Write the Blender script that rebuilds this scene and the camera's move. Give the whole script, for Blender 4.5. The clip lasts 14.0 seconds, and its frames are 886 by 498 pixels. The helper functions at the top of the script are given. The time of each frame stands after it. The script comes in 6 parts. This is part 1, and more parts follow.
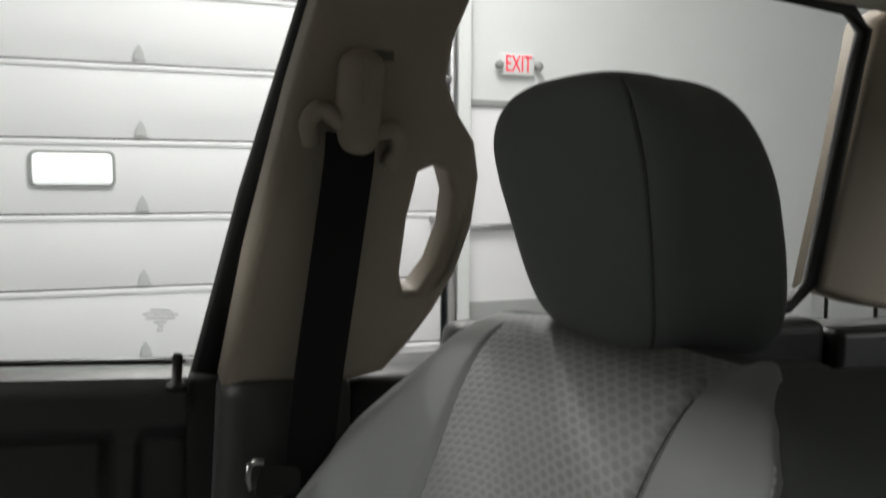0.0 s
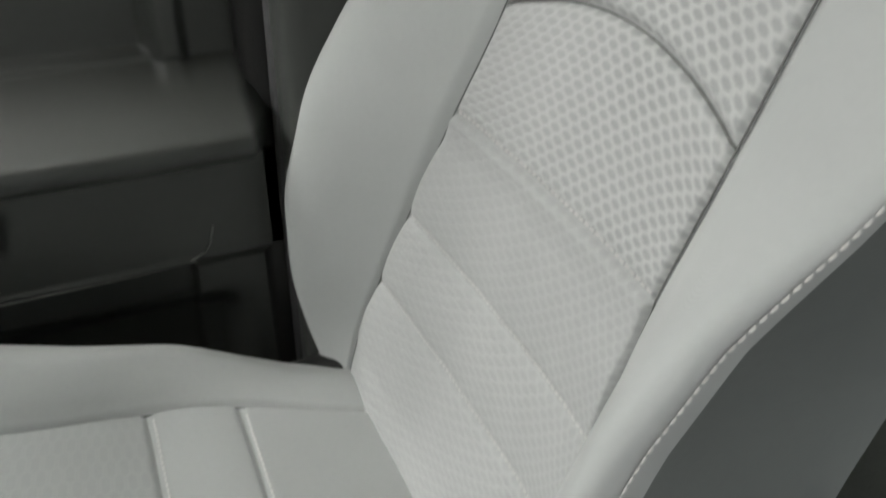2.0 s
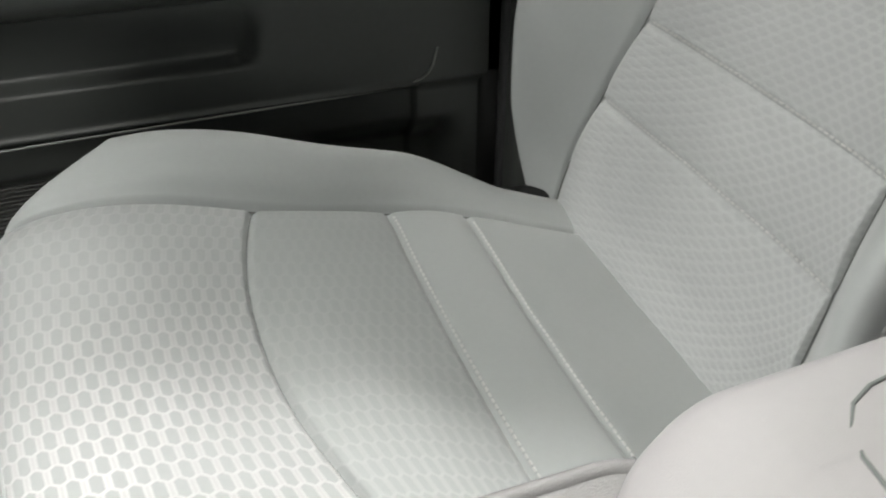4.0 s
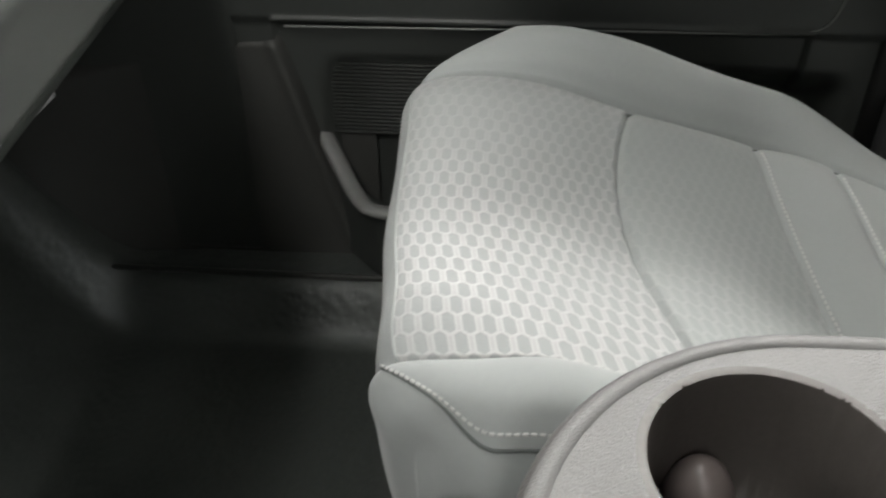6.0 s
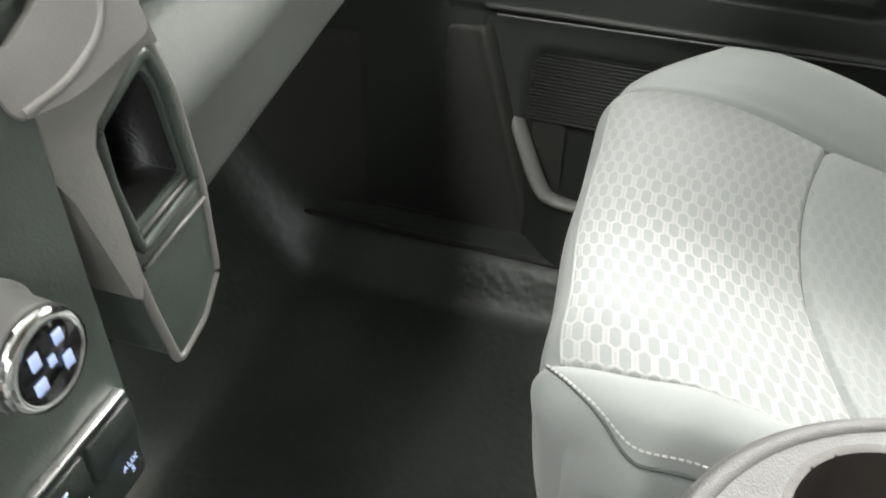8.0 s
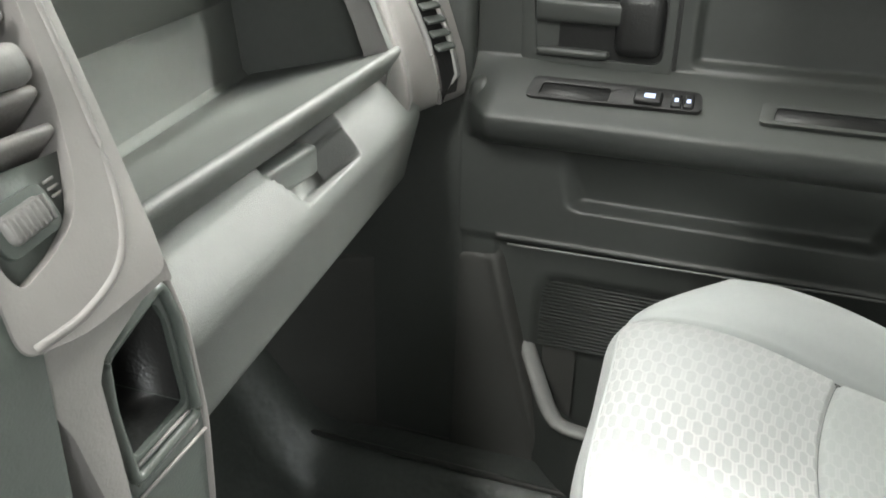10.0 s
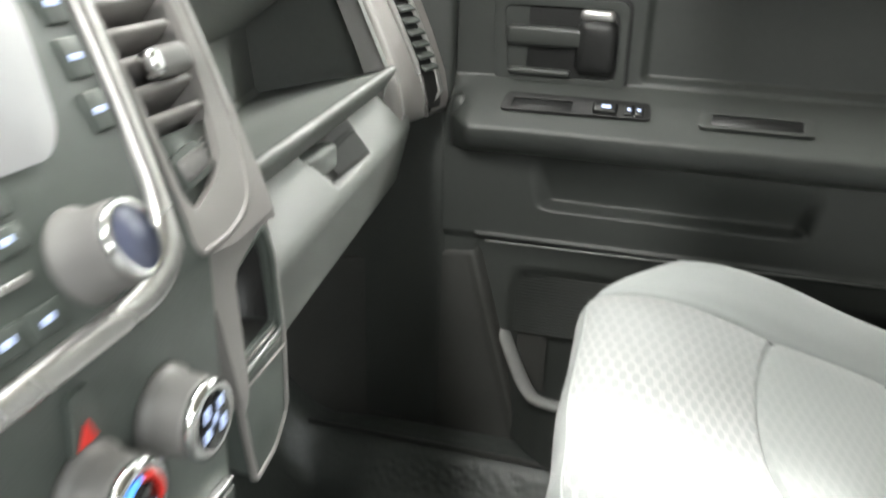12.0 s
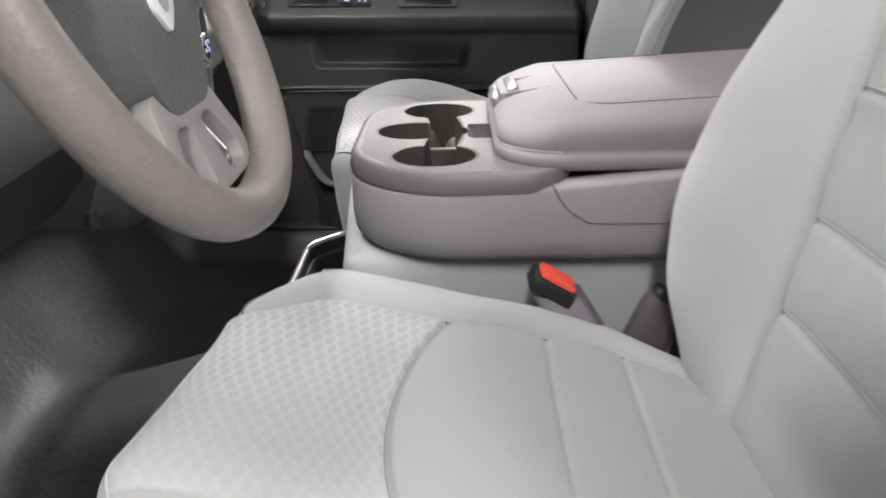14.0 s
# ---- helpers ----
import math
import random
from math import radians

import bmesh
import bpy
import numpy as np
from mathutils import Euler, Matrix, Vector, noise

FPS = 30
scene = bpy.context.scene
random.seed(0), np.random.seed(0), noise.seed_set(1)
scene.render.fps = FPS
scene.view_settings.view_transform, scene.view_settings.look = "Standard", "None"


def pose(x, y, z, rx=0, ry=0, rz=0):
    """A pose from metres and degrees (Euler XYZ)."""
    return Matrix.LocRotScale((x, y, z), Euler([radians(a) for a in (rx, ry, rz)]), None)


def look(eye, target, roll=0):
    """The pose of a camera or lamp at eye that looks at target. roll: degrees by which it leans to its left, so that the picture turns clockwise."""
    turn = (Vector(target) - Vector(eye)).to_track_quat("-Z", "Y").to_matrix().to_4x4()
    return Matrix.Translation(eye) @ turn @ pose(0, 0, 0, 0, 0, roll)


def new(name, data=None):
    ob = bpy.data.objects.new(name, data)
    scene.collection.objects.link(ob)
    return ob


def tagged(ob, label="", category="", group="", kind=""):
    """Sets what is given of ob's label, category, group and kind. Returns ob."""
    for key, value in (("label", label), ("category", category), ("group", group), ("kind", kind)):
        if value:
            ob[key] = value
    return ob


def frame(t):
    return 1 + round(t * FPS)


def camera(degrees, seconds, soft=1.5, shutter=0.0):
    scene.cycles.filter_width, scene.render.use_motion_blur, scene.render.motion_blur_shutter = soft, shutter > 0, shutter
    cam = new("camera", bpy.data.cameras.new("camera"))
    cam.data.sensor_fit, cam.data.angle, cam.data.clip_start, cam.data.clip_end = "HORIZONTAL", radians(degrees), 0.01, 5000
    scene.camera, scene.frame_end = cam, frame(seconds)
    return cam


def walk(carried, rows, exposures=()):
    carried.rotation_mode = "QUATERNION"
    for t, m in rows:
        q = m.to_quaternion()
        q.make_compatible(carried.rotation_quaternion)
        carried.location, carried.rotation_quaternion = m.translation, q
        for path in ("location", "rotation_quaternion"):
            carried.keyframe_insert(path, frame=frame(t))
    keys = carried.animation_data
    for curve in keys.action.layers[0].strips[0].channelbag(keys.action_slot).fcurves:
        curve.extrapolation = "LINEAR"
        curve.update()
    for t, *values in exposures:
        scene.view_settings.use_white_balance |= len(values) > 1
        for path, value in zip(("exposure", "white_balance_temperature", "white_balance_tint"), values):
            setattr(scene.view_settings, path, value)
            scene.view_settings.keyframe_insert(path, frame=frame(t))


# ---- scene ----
cam = camera(55.2, 14.0, soft=1.8, shutter=0.4)
PATH = [
    (0, (-0.048, 0.076, 0.949), (1.807, -0.653, 0.787), 0.3),
    (0.4, (-0.028, 0.082, 0.923), (1.795, -0.669, 0.586), 0.3),
    (0.9, (0.002, 0.094, 0.887), (1.781, -0.647, 0.352), 0.1),
    (1.2, (0.021, 0.096, 0.874), (1.758, -0.607, 0.174), -0.2),
    (1.5, (0.039, 0.116, 0.891), (1.659, -0.585, -0.049), -0.8),
    (1.8, (0.048, 0.126, 0.879), (1.591, -0.526, -0.212), -1.6),
    (2, (0.058, 0.140, 0.874), (1.552, -0.501, -0.291), -1.6),
    (2.2, (0.059, 0.156, 0.866), (1.514, -0.462, -0.359), -1.9),
    (4.4, (-0.005, 0.353, 0.758), (1.552, -0.050, -0.431), -4.1),
    (5, (-0.032, 0.362, 0.749), (1.589, 0.196, -0.410), -5.8),
    (5.5, (-0.044, 0.392, 0.732), (1.588, 0.392, -0.425), -4.0),
    (6, (-0.065, 0.400, 0.721), (1.546, 0.582, -0.450), -3.9),
    (6.5, (-0.085, 0.415, 0.701), (1.487, 0.769, -0.483), -3.4),
    (7, (-0.090, 0.415, 0.699), (1.440, 0.881, -0.501), -3.8),
    (7.5, (-0.084, 0.406, 0.709), (1.419, 0.910, -0.510), -2.0),
    (8, (-0.087, 0.415, 0.773), (1.397, 0.941, -0.460), -2.3),
    (8.5, (-0.097, 0.441, 0.785), (1.532, 1.031, -0.215), -1.5),
    (8.6, (-0.091, 0.450, 0.778), (1.562, 1.023, -0.190), -2.0),
    (9, (-0.099, 0.438, 0.777), (1.589, 1.021, -0.123), -1.6),
    (11.5, (-0.058, 0.401, 0.793), (1.703, 1.033, 0.087), -2.0),
    (12, (-0.228, 0.406, 0.787), (1.560, 0.937, 0.066), -1.5),
    (12.4, (-0.403, 0.344, 0.759), (1.426, 0.684, 0.024), -2.0),
    (12.5, (-0.431, 0.335, 0.752), (1.405, 0.642, 0.020), -2.4),
    (12.8, (-0.535, 0.321, 0.729), (1.312, 0.519, -0.013), -1.6),
    (13, (-0.630, 0.319, 0.713), (1.219, 0.482, -0.031), -2.0),
    (13.5, (-0.839, 0.314, 0.698), (1.020, 0.414, -0.034), -4.0),
    (14, (-1.068, 0.268, 0.715), (0.799, 0.333, 0.000), -3.8),
]
walk(cam, [(t, look(eye, target, roll)) for t, eye, target, roll in PATH], [(0, -1.25, 6500, 10), (0.6, -0.95, 6500, 10), (1.5, 0.15, 6500, 10), (2.0, 0.4, 6500, 8), (4.5, 0.15, 6500, 8), (5.5, -0.1, 6500, 8), (6.0, -0.05, 6500, 8), (7.5, 0.35, 6500, 6), (8.5, 0.74, 6500, 6), (9.0, 0.85, 6500, 6), (11.5, 1.3, 6500, 6), (12.5, 0.7, 6500, 8), (13.0, 0.6, 6500, 12), (14.0, 0.45, 6500, 16)])
# ---- world ----
GROUND = -0.51
world = bpy.data.worlds.new("garage_air")
world.use_nodes = True
scene.world = world
world.node_tree.nodes["Background"].inputs[0].default_value = (0.9, 0.95, 1.0, 1)
world.node_tree.nodes["Background"].inputs[1].default_value = 0.02


def lamp(name, place, target, sx, sy, watts, colour=(1, 0.98, 0.95)):
    data = bpy.data.lights.new(name, "AREA")
    data.shape, data.size, data.size_y, data.energy, data.color = "RECTANGLE", sx, sy, watts, colour
    ob = new(name, data)
    ob.matrix_world = look(place, target)
    return ob


# strip lamp beyond the passenger window; under the ceiling, unseen fills added for brightness
lamp("unseen_overhead_lamp", (4.45, -0.6, 4.3), (0.35, 0.4, 0.36), 0.12, 0.6, 225)
lamp("unseen_overhead_lamp", (-3.2, -5.5, 4.6), (-3.2, -5.5, 0), 0.3, 2.4, 200)
lamp("unseen_overhead_lamp", (3.4, -3.6, 4.9), (0.5, 0.6, 0.5), 0.6, 2.4, 260)
lamp("unseen_overhead_lamp", (0.6, 4.8, 4.4), (0.4, -0.2, 0.5), 2.4, 0.4, 270)
lamp("unseen_overhead_lamp", (-4.2, 0.3, 4.6), (-0.4, 0.2, 0.4), 0.4, 2.4, 210)
# soft unseen fill added on the driver's side, hanging inside the closed garage
lamp("driver_side_fill", (-6.0, -4.5, 4.0), (0, 0.2, 0.6), 3.0, 3.0, 460, (0.97, 0.99, 1))
lamp("unseen_overhead_lamp", (5.0, -1.6, 4.9), (6.7, -1.2, 1.0), 0.4, 3.0, 560)
lamp("unseen_overhead_lamp", (0.3, 1.8, 4.9), (0.3, 0.3, 0.4), 3.0, 0.8, 110)

# ---- materials ----


def mat(name, colour, rough=0.5, metal=0.0, vary=0.12, scale=6.0, bump=0.0, bump_scale=400.0, kind="noise", spec=0.5, sheen=0.0):
    """A surface with broad and fine variation of tone and a fine relief."""
    m = bpy.data.materials.new(name)
    m.use_nodes = True
    nt = m.node_tree
    p = nt.nodes["Principled BSDF"]
    p.inputs["Metallic"].default_value = metal
    p.inputs["Specular IOR Level"].default_value = spec
    if sheen:
        p.inputs["Sheen Weight"].default_value = sheen
    tc = nt.nodes.new("ShaderNodeTexCoord")
    n1, n2 = nt.nodes.new("ShaderNodeTexNoise"), nt.nodes.new("ShaderNodeTexNoise")
    n1.inputs["Scale"].default_value, n2.inputs["Scale"].default_value = scale, scale * 28
    n1.inputs["Detail"].default_value = 4
    add = nt.nodes.new("ShaderNodeMath")
    add.operation = "MULTIPLY_ADD"
    add.inputs[1].default_value = 0.35
    nt.links.new(tc.outputs["Object"], n1.inputs["Vector"])
    nt.links.new(tc.outputs["Object"], n2.inputs["Vector"])
    nt.links.new(n2.outputs["Fac"], add.inputs[0])
    nt.links.new(n1.outputs["Fac"], add.inputs[2])
    ramp = nt.nodes.new("ShaderNodeMapRange")
    ramp.inputs["From Min"].default_value, ramp.inputs["From Max"].default_value = 0.4, 0.95
    ramp.inputs["To Min"].default_value, ramp.inputs["To Max"].default_value = 1 - vary, 1 + vary
    nt.links.new(add.outputs[0], ramp.inputs["Value"])
    mul = nt.nodes.new("ShaderNodeVectorMath")
    mul.operation = "SCALE"
    mul.inputs[0].default_value = colour[:3]
    nt.links.new(ramp.outputs[0], mul.inputs["Scale"])
    nt.links.new(mul.outputs[0], p.inputs["Base Color"])
    r2 = nt.nodes.new("ShaderNodeMapRange")
    r2.inputs["To Min"].default_value, r2.inputs["To Max"].default_value = max(0.02, rough - 0.07), min(1, rough + 0.07)
    nt.links.new(n1.outputs["Fac"], r2.inputs["Value"])
    nt.links.new(r2.outputs[0], p.inputs["Roughness"])
    if bump:
        if kind == "grain":
            b = nt.nodes.new("ShaderNodeTexVoronoi")
            b.feature = "SMOOTH_F1"
            out = b.outputs["Distance"]
        elif kind == "weave":
            b = nt.nodes.new("ShaderNodeTexWave")
            b.inputs["Distortion"].default_value = 1.5
            b.bands_direction = "DIAGONAL"
            out = b.outputs["Fac"]
        else:
            b = nt.nodes.new("ShaderNodeTexNoise")
            b.inputs["Detail"].default_value = 3
            out = b.outputs["Fac"]
        b.inputs["Scale"].default_value = bump_scale
        nt.links.new(tc.outputs["Object"], b.inputs["Vector"])
        bn = nt.nodes.new("ShaderNodeBump")
        bn.inputs["Strength"].default_value = bump
        bn.inputs["Distance"].default_value = 0.002
        nt.links.new(out, bn.inputs["Height"])
        nt.links.new(bn.outputs[0], p.inputs["Normal"])
    return m


def hex_fabric(name, cell, line, size, fade=1.0, stretch=0.45, across=False, ring=(0.36, 0.45), depth=0.35):
    """Woven cloth with a honeycomb of paler lines, laid out in metres by the UV map."""
    m = mat(name, cell, 0.85, 0, 0.06, 8, 0.15, 900, "weave", 0.2, 0.2)
    nt = m.node_tree
    L = nt.links.new

    def vm(op, a, b=None, c=None):
        n = nt.nodes.new("ShaderNodeVectorMath")
        n.operation = op
        for i, v in enumerate((a, b, c)):
            if v is None:
                continue
            if isinstance(v, tuple):
                n.inputs[i].default_value = v
            else:
                L(v, n.inputs[i])
        return n

    def mm(op, a, b=None, c=None):
        n = nt.nodes.new("ShaderNodeMath")
        n.operation = op
        for i, v in enumerate((a, b, c)):
            if v is None:
                continue
            if isinstance(v, (int, float)):
                n.inputs[i].default_value = v
            else:
                L(v, n.inputs[i])
        return n.outputs[0]

    uv = nt.nodes.new("ShaderNodeUVMap")
    sw = nt.nodes.new("ShaderNodeSeparateXYZ")
    L(uv.outputs[0], sw.inputs[0])
    cb = nt.nodes.new("ShaderNodeCombineXYZ")
    L(sw.outputs[0 if across else 1], cb.inputs[0])
    L(sw.outputs[1 if across else 0], cb.inputs[1])
    p = vm("MULTIPLY", cb.outputs[0], (1 / size, stretch / size, 0)).outputs[0]
    h, g = (0.5, 0.866, 1), (-0.5, -0.866, -1)
    a = vm("WRAP", p, h, g).outputs[0]
    b = vm("WRAP", vm("ADD", p, (0.5, 0.866, 0)).outputs[0], h, g).outputs[0]
    da, db = vm("DOT_PRODUCT", a, a).outputs["Value"], vm("DOT_PRODUCT", b, b).outputs["Value"]
    pick = mm("LESS_THAN", da, db)
    mix = nt.nodes.new("ShaderNodeMix")
    mix.data_type = "VECTOR"
    L(pick, mix.inputs["Factor"])
    L(b, mix.inputs[4])
    L(a, mix.inputs[5])
    ab = vm("ABSOLUTE", mix.outputs[1]).outputs[0]
    sep = nt.nodes.new("ShaderNodeSeparateXYZ")
    L(ab, sep.inputs[0])
    if across:
        d = mm("MAXIMUM", vm("DOT_PRODUCT", ab, (0.5, 0.866, 0)).outputs["Value"], sep.outputs[0])
    else:  # tall cells with upright sides
        d = mm("MAXIMUM", vm("DOT_PRODUCT", ab, (0.42, 0.866, 0)).outputs["Value"], mm("MULTIPLY", sep.outputs[0], 1.35))
    edge = nt.nodes.new("ShaderNodeMapRange")
    edge.interpolation_type = "SMOOTHSTEP"
    edge.inputs["From Min"].default_value, edge.inputs["From Max"].default_value = ring
    L(d, edge.inputs["Value"])
    rim = edge.outputs[0]
    if not across:
        # each cell has its own outline, with a thin gap to the next
        gap = nt.nodes.new("ShaderNodeMapRange")
        gap.interpolation_type = "SMOOTHSTEP"
        gap.inputs["From Min"].default_value, gap.inputs["From Max"].default_value = 0.53, 0.62
        gap.inputs["To Max"].default_value = 0.40
        L(d, gap.inputs["Value"])
        rim = mm("SUBTRACT", edge.outputs[0], gap.outputs[0])
    ns = nt.nodes.new("ShaderNodeTexNoise")
    ns.inputs["Scale"].default_value = 7
    L(uv.outputs[0], ns.inputs["Vector"])
    wear_and_light = mm("MULTIPLY", rim, mm("MULTIPLY_ADD", ns.outputs["Fac"], 1.2, 0.15))
    # line contrast drops towards the seat's unlit outer side, painted into the colour
    out = nt.nodes.new("ShaderNodeMapRange")
    out.inputs["From Min"].default_value, out.inputs["From Max"].default_value = -0.05, 0.15
    out.inputs["To Min"].default_value, out.inputs["To Max"].default_value = fade, 0.3 * fade
    L(sw.outputs[0], out.inputs["Value"])
    if across:
        flip = mm("SUBTRACT", 1, edge.outputs[0])
        wear_and_light = mm("MULTIPLY", flip, mm("MULTIPLY_ADD", ns.outputs["Fac"], 1.0, 0.4))
    wear_and_light = mm("MULTIPLY", wear_and_light, out.outputs[0])
    pr = nt.nodes["Principled BSDF"]
    old = pr.inputs["Base Color"].links[0].from_socket
    cm = nt.nodes.new("ShaderNodeMix")
    cm.data_type = "RGBA"
    L(wear_and_light, cm.inputs["Factor"])
    L(old, cm.inputs[6])
    cm.inputs[7].default_value = (*line, 1)
    L(cm.outputs[2], pr.inputs["Base Color"])
    # the raised threads are glossier than the ground
    if not across:
        gl = mm("MULTIPLY_ADD", wear_and_light, 0.75, 0.2)
        L(gl, pr.inputs["Specular IOR Level"])
        ro = mm("MULTIPLY_ADD", wear_and_light, -0.45, 0.85)
        L(ro, pr.inputs["Roughness"])
    bn = nt.nodes.new("ShaderNodeBump")
    bn.inputs["Strength"].default_value, bn.inputs["Distance"].default_value = depth, 0.0015
    L(edge.outputs[0], bn.inputs["Height"])
    L(pr.inputs["Normal"].links[0].from_socket, bn.inputs["Normal"])
    L(bn.outputs[0], pr.inputs["Normal"])
    return m


def glow(name, colour, strength):
    m = bpy.data.materials.new(name)
    m.use_nodes = True
    p = m.node_tree.nodes["Principled BSDF"]
    p.inputs["Base Color"].default_value = (*colour, 1)
    p.inputs["Emission Color"].default_value = (*colour, 1)
    p.inputs["Emission Strength"].default_value = strength
    return m


def glass(name):
    m = bpy.data.materials.new(name)
    m.use_nodes = True
    p = m.node_tree.nodes["Principled BSDF"]
    p.inputs["Base Color"].default_value = (0.93, 0.97, 0.95, 1)
    p.inputs["Transmission Weight"].default_value = 1
    p.inputs["Roughness"].default_value = 0.0
    p.inputs["IOR"].default_value = 1.01
    return m


CLOTH = mat("seat_cloth", (0.36, 0.375, 0.37), 0.8, 0, 0.05, 7, 0.12, 1200, "weave", 0.25, 0.25)
HEXC = hex_fabric("seat_hex_cloth", (0.365, 0.375, 0.373), (0.49, 0.49, 0.485), 0.0107, 1.0, 0.61, False, (0.38, 0.44), 0.25)
HEXB = hex_fabric("back_hex_cloth", (0.42, 0.43, 0.427), (0.28, 0.29, 0.287), 0.0160, 0.85, 2.2, True, (0.20, 0.46), 0.5)
HEXL = hex_fabric("low_hex_cloth", (0.38, 0.39, 0.387), (0.29, 0.30, 0.297), 0.0160, 0.45, 2.2, True, (0.20, 0.46), 0.25)
HEXF = hex_fabric("faint_hex_cloth", (0.36, 0.375, 0.37), (0.44, 0.445, 0.44), 0.0107, 0.5, 0.61, False, (0.38, 0.44), 0.1)
HEXD = hex_fabric("driver_hex_cloth", (0.34, 0.352, 0.352), (0.42, 0.425, 0.42), 0.0107, 0.9, 0.61, False, (0.38, 0.44), 0.2)
INSERT = mat("driver_insert_cloth", (0.285, 0.30, 0.30), 0.85, 0, 0.06, 7, 0.15, 1200, "weave", 0.2, 0.2)
SIDE = mat("seat_side_cloth", (0.13, 0.14, 0.135), 0.8, 0, 0.08, 8, 0.15, 1000, "weave", 0.25)
VINYL = mat("console_vinyl", (0.265, 0.255, 0.258), 0.6, 0, 0.05, 6, 0.12, 1500, "grain", 0.3)
TRAY = mat("console_tray_plastic", (0.175, 0.17, 0.17), 0.5, 0, 0.06, 6, 0.22, 1100, "grain", 0.4)
WELL = mat("cup_well_rubber", (0.07, 0.062, 0.058), 0.45, 0, 0.2, 10, 0.1, 300)
SEAM = mat("seam_thread_dark", (0.12, 0.125, 0.12), 0.8, 0, 0.1, 20, 0.2, 2000)
BINMAT = mat("bin_mat_rubber", (0.34, 0.34, 0.33), 0.6, 0, 0.1, 9, 0.2, 400)
THREAD = mat("stitch_thread", (0.52, 0.52, 0.505), 0.75, 0, 0.1, 20, 0.2, 2000)
DASH = mat("dash_plastic", (0.078, 0.085, 0.079), 0.45, 0, 0.12, 5, 0.14, 1500, "grain", 0.5)
KNEE = mat("knee_plastic", (0.030, 0.032, 0.030), 0.5, 0, 0.12, 5, 0.14, 1500, "grain", 0.4)
DASHL = mat("dash_pad", (0.098, 0.102, 0.097), 0.55, 0, 0.12, 5, 0.18, 1300, "grain", 0.5)
PANEL = mat("stack_panel_plastic", (0.075, 0.086, 0.078), 0.36, 0, 0.1, 5, 0.12, 700, "noise", 0.5)
DOOR = mat("door_plastic", (0.041, 0.044, 0.041), 0.42, 0, 0.12, 5, 0.14, 1500, "grain", 0.5)
BLACK = mat("black_plastic", (0.012, 0.012, 0.012), 0.4, 0, 0.2, 8, 0.15, 500, "grain", 0.4)
GLOSS = mat("gloss_black", (0.01, 0.01, 0.011), 0.12, 0, 0.1, 8)
TAUPE = mat("satin_trim", (0.21, 0.198, 0.192), 0.38, 0.0, 0.06, 4, 0.12, 700, "noise", 0.5)
SATIN = mat("satin_silver", (0.55, 0.54, 0.53), 0.28, 0.85, 0.05, 6)
CHROME = mat("chrome", (0.8, 0.8, 0.8), 0.07, 1.0, 0.03, 6)
KNOB = mat("knob_rubber", (0.16, 0.155, 0.15), 0.45, 0, 0.08, 12, 0.1, 700)
CARPET = mat("black_rubber_floor", (0.060, 0.066, 0.061), 0.45, 0, 0.3, 7, 0.5, 95, "grain", 0.5)
SWITCH = mat("switch_plastic", (0.030, 0.035, 0.032), 0.4, 0, 0.1, 8, 0.1, 600)
SLEEVE = mat("buckle_cloth", (0.055, 0.050, 0.048), 0.7, 0, 0.2, 12, 0.3, 500, "weave")
BULB = mat("cup_finger_rubber", (0.15, 0.125, 0.12), 0.35, 0, 0.1, 10)
MATT = mat("rubber_floor_mat", (0.20, 0.21, 0.20), 0.6, 0, 0.2, 9, 0.4, 300, "grain", 0.4)
BEIGE = mat("beige_pillar_trim", (0.40, 0.35, 0.28), 0.55, 0, 0.06, 5, 0.2, 700, "grain", 0.4)
LINER = mat("headliner_cloth", (0.45, 0.42, 0.36), 0.9, 0, 0.06, 6, 0.2, 900)
BELT = mat("belt_webbing", (0.012, 0.012, 0.013), 0.7, 0, 0.2, 30, 0.4, 700, "weave", 0.3)
LEATHER = mat("wheel_leather", (0.155, 0.14, 0.135), 0.45, 0, 0.1, 7, 0.45, 170, "noise", 0.4)
RED = mat("buckle_red", (0.75, 0.08, 0.05), 0.4, 0, 0.1, 15)
HAZ = mat("hazard_red", (0.8, 0.03, 0.02), 0.4, 0, 0.05, 15)
ICON = glow("icon_light", (0.50, 0.60, 0.95), 0.28)
BLUE = glow("icon_blue", (0.08, 0.3, 0.9), 0.5)
SCREEN = mat("radio_screen", (0.38, 0.38, 0.39), 0.12, 0, 0.03, 4)
METAL = mat("brushed_metal", (0.5, 0.5, 0.5), 0.3, 1.0, 0.08, 20)
KICK = mat("kick_panel_plastic", (0.048, 0.048, 0.045), 0.45, 0, 0.12, 5, 0.14, 1200, "grain", 0.45)
WALLW = mat("garage_wall_paint", (0.74, 0.76, 0.75), 0.75, 0, 0.03, 1.2, 0.1, 60)
GDOOR = mat("garage_door_paint", (0.80, 0.80, 0.81), 0.5, 0, 0.02, 1.5, 0.1, 90)
CONC = mat("garage_floor_concrete", (0.30, 0.30, 0.29), 0.35, 0, 0.15, 1.5, 0.1, 30)
PALE = mat("pale_grey_paint", (0.52, 0.53, 0.53), 0.6, 0, 0.05, 3)
GREY = mat("grey_paint", (0.33, 0.34, 0.33), 0.6, 0, 0.05, 3)
# dash plastic made lighter to replace light that hardly reaches into the bin
BINL = mat("bin_lightened_plastic", (0.16, 0.167, 0.158), 0.5, 0, 0.1, 5, 0.14, 1500, "grain", 0.4)
EDGE = mat("stack_edge_plastic", (0.17, 0.163, 0.157), 0.4, 0, 0.08, 5, 0.1, 900)
GLASS = glass("window_glass")
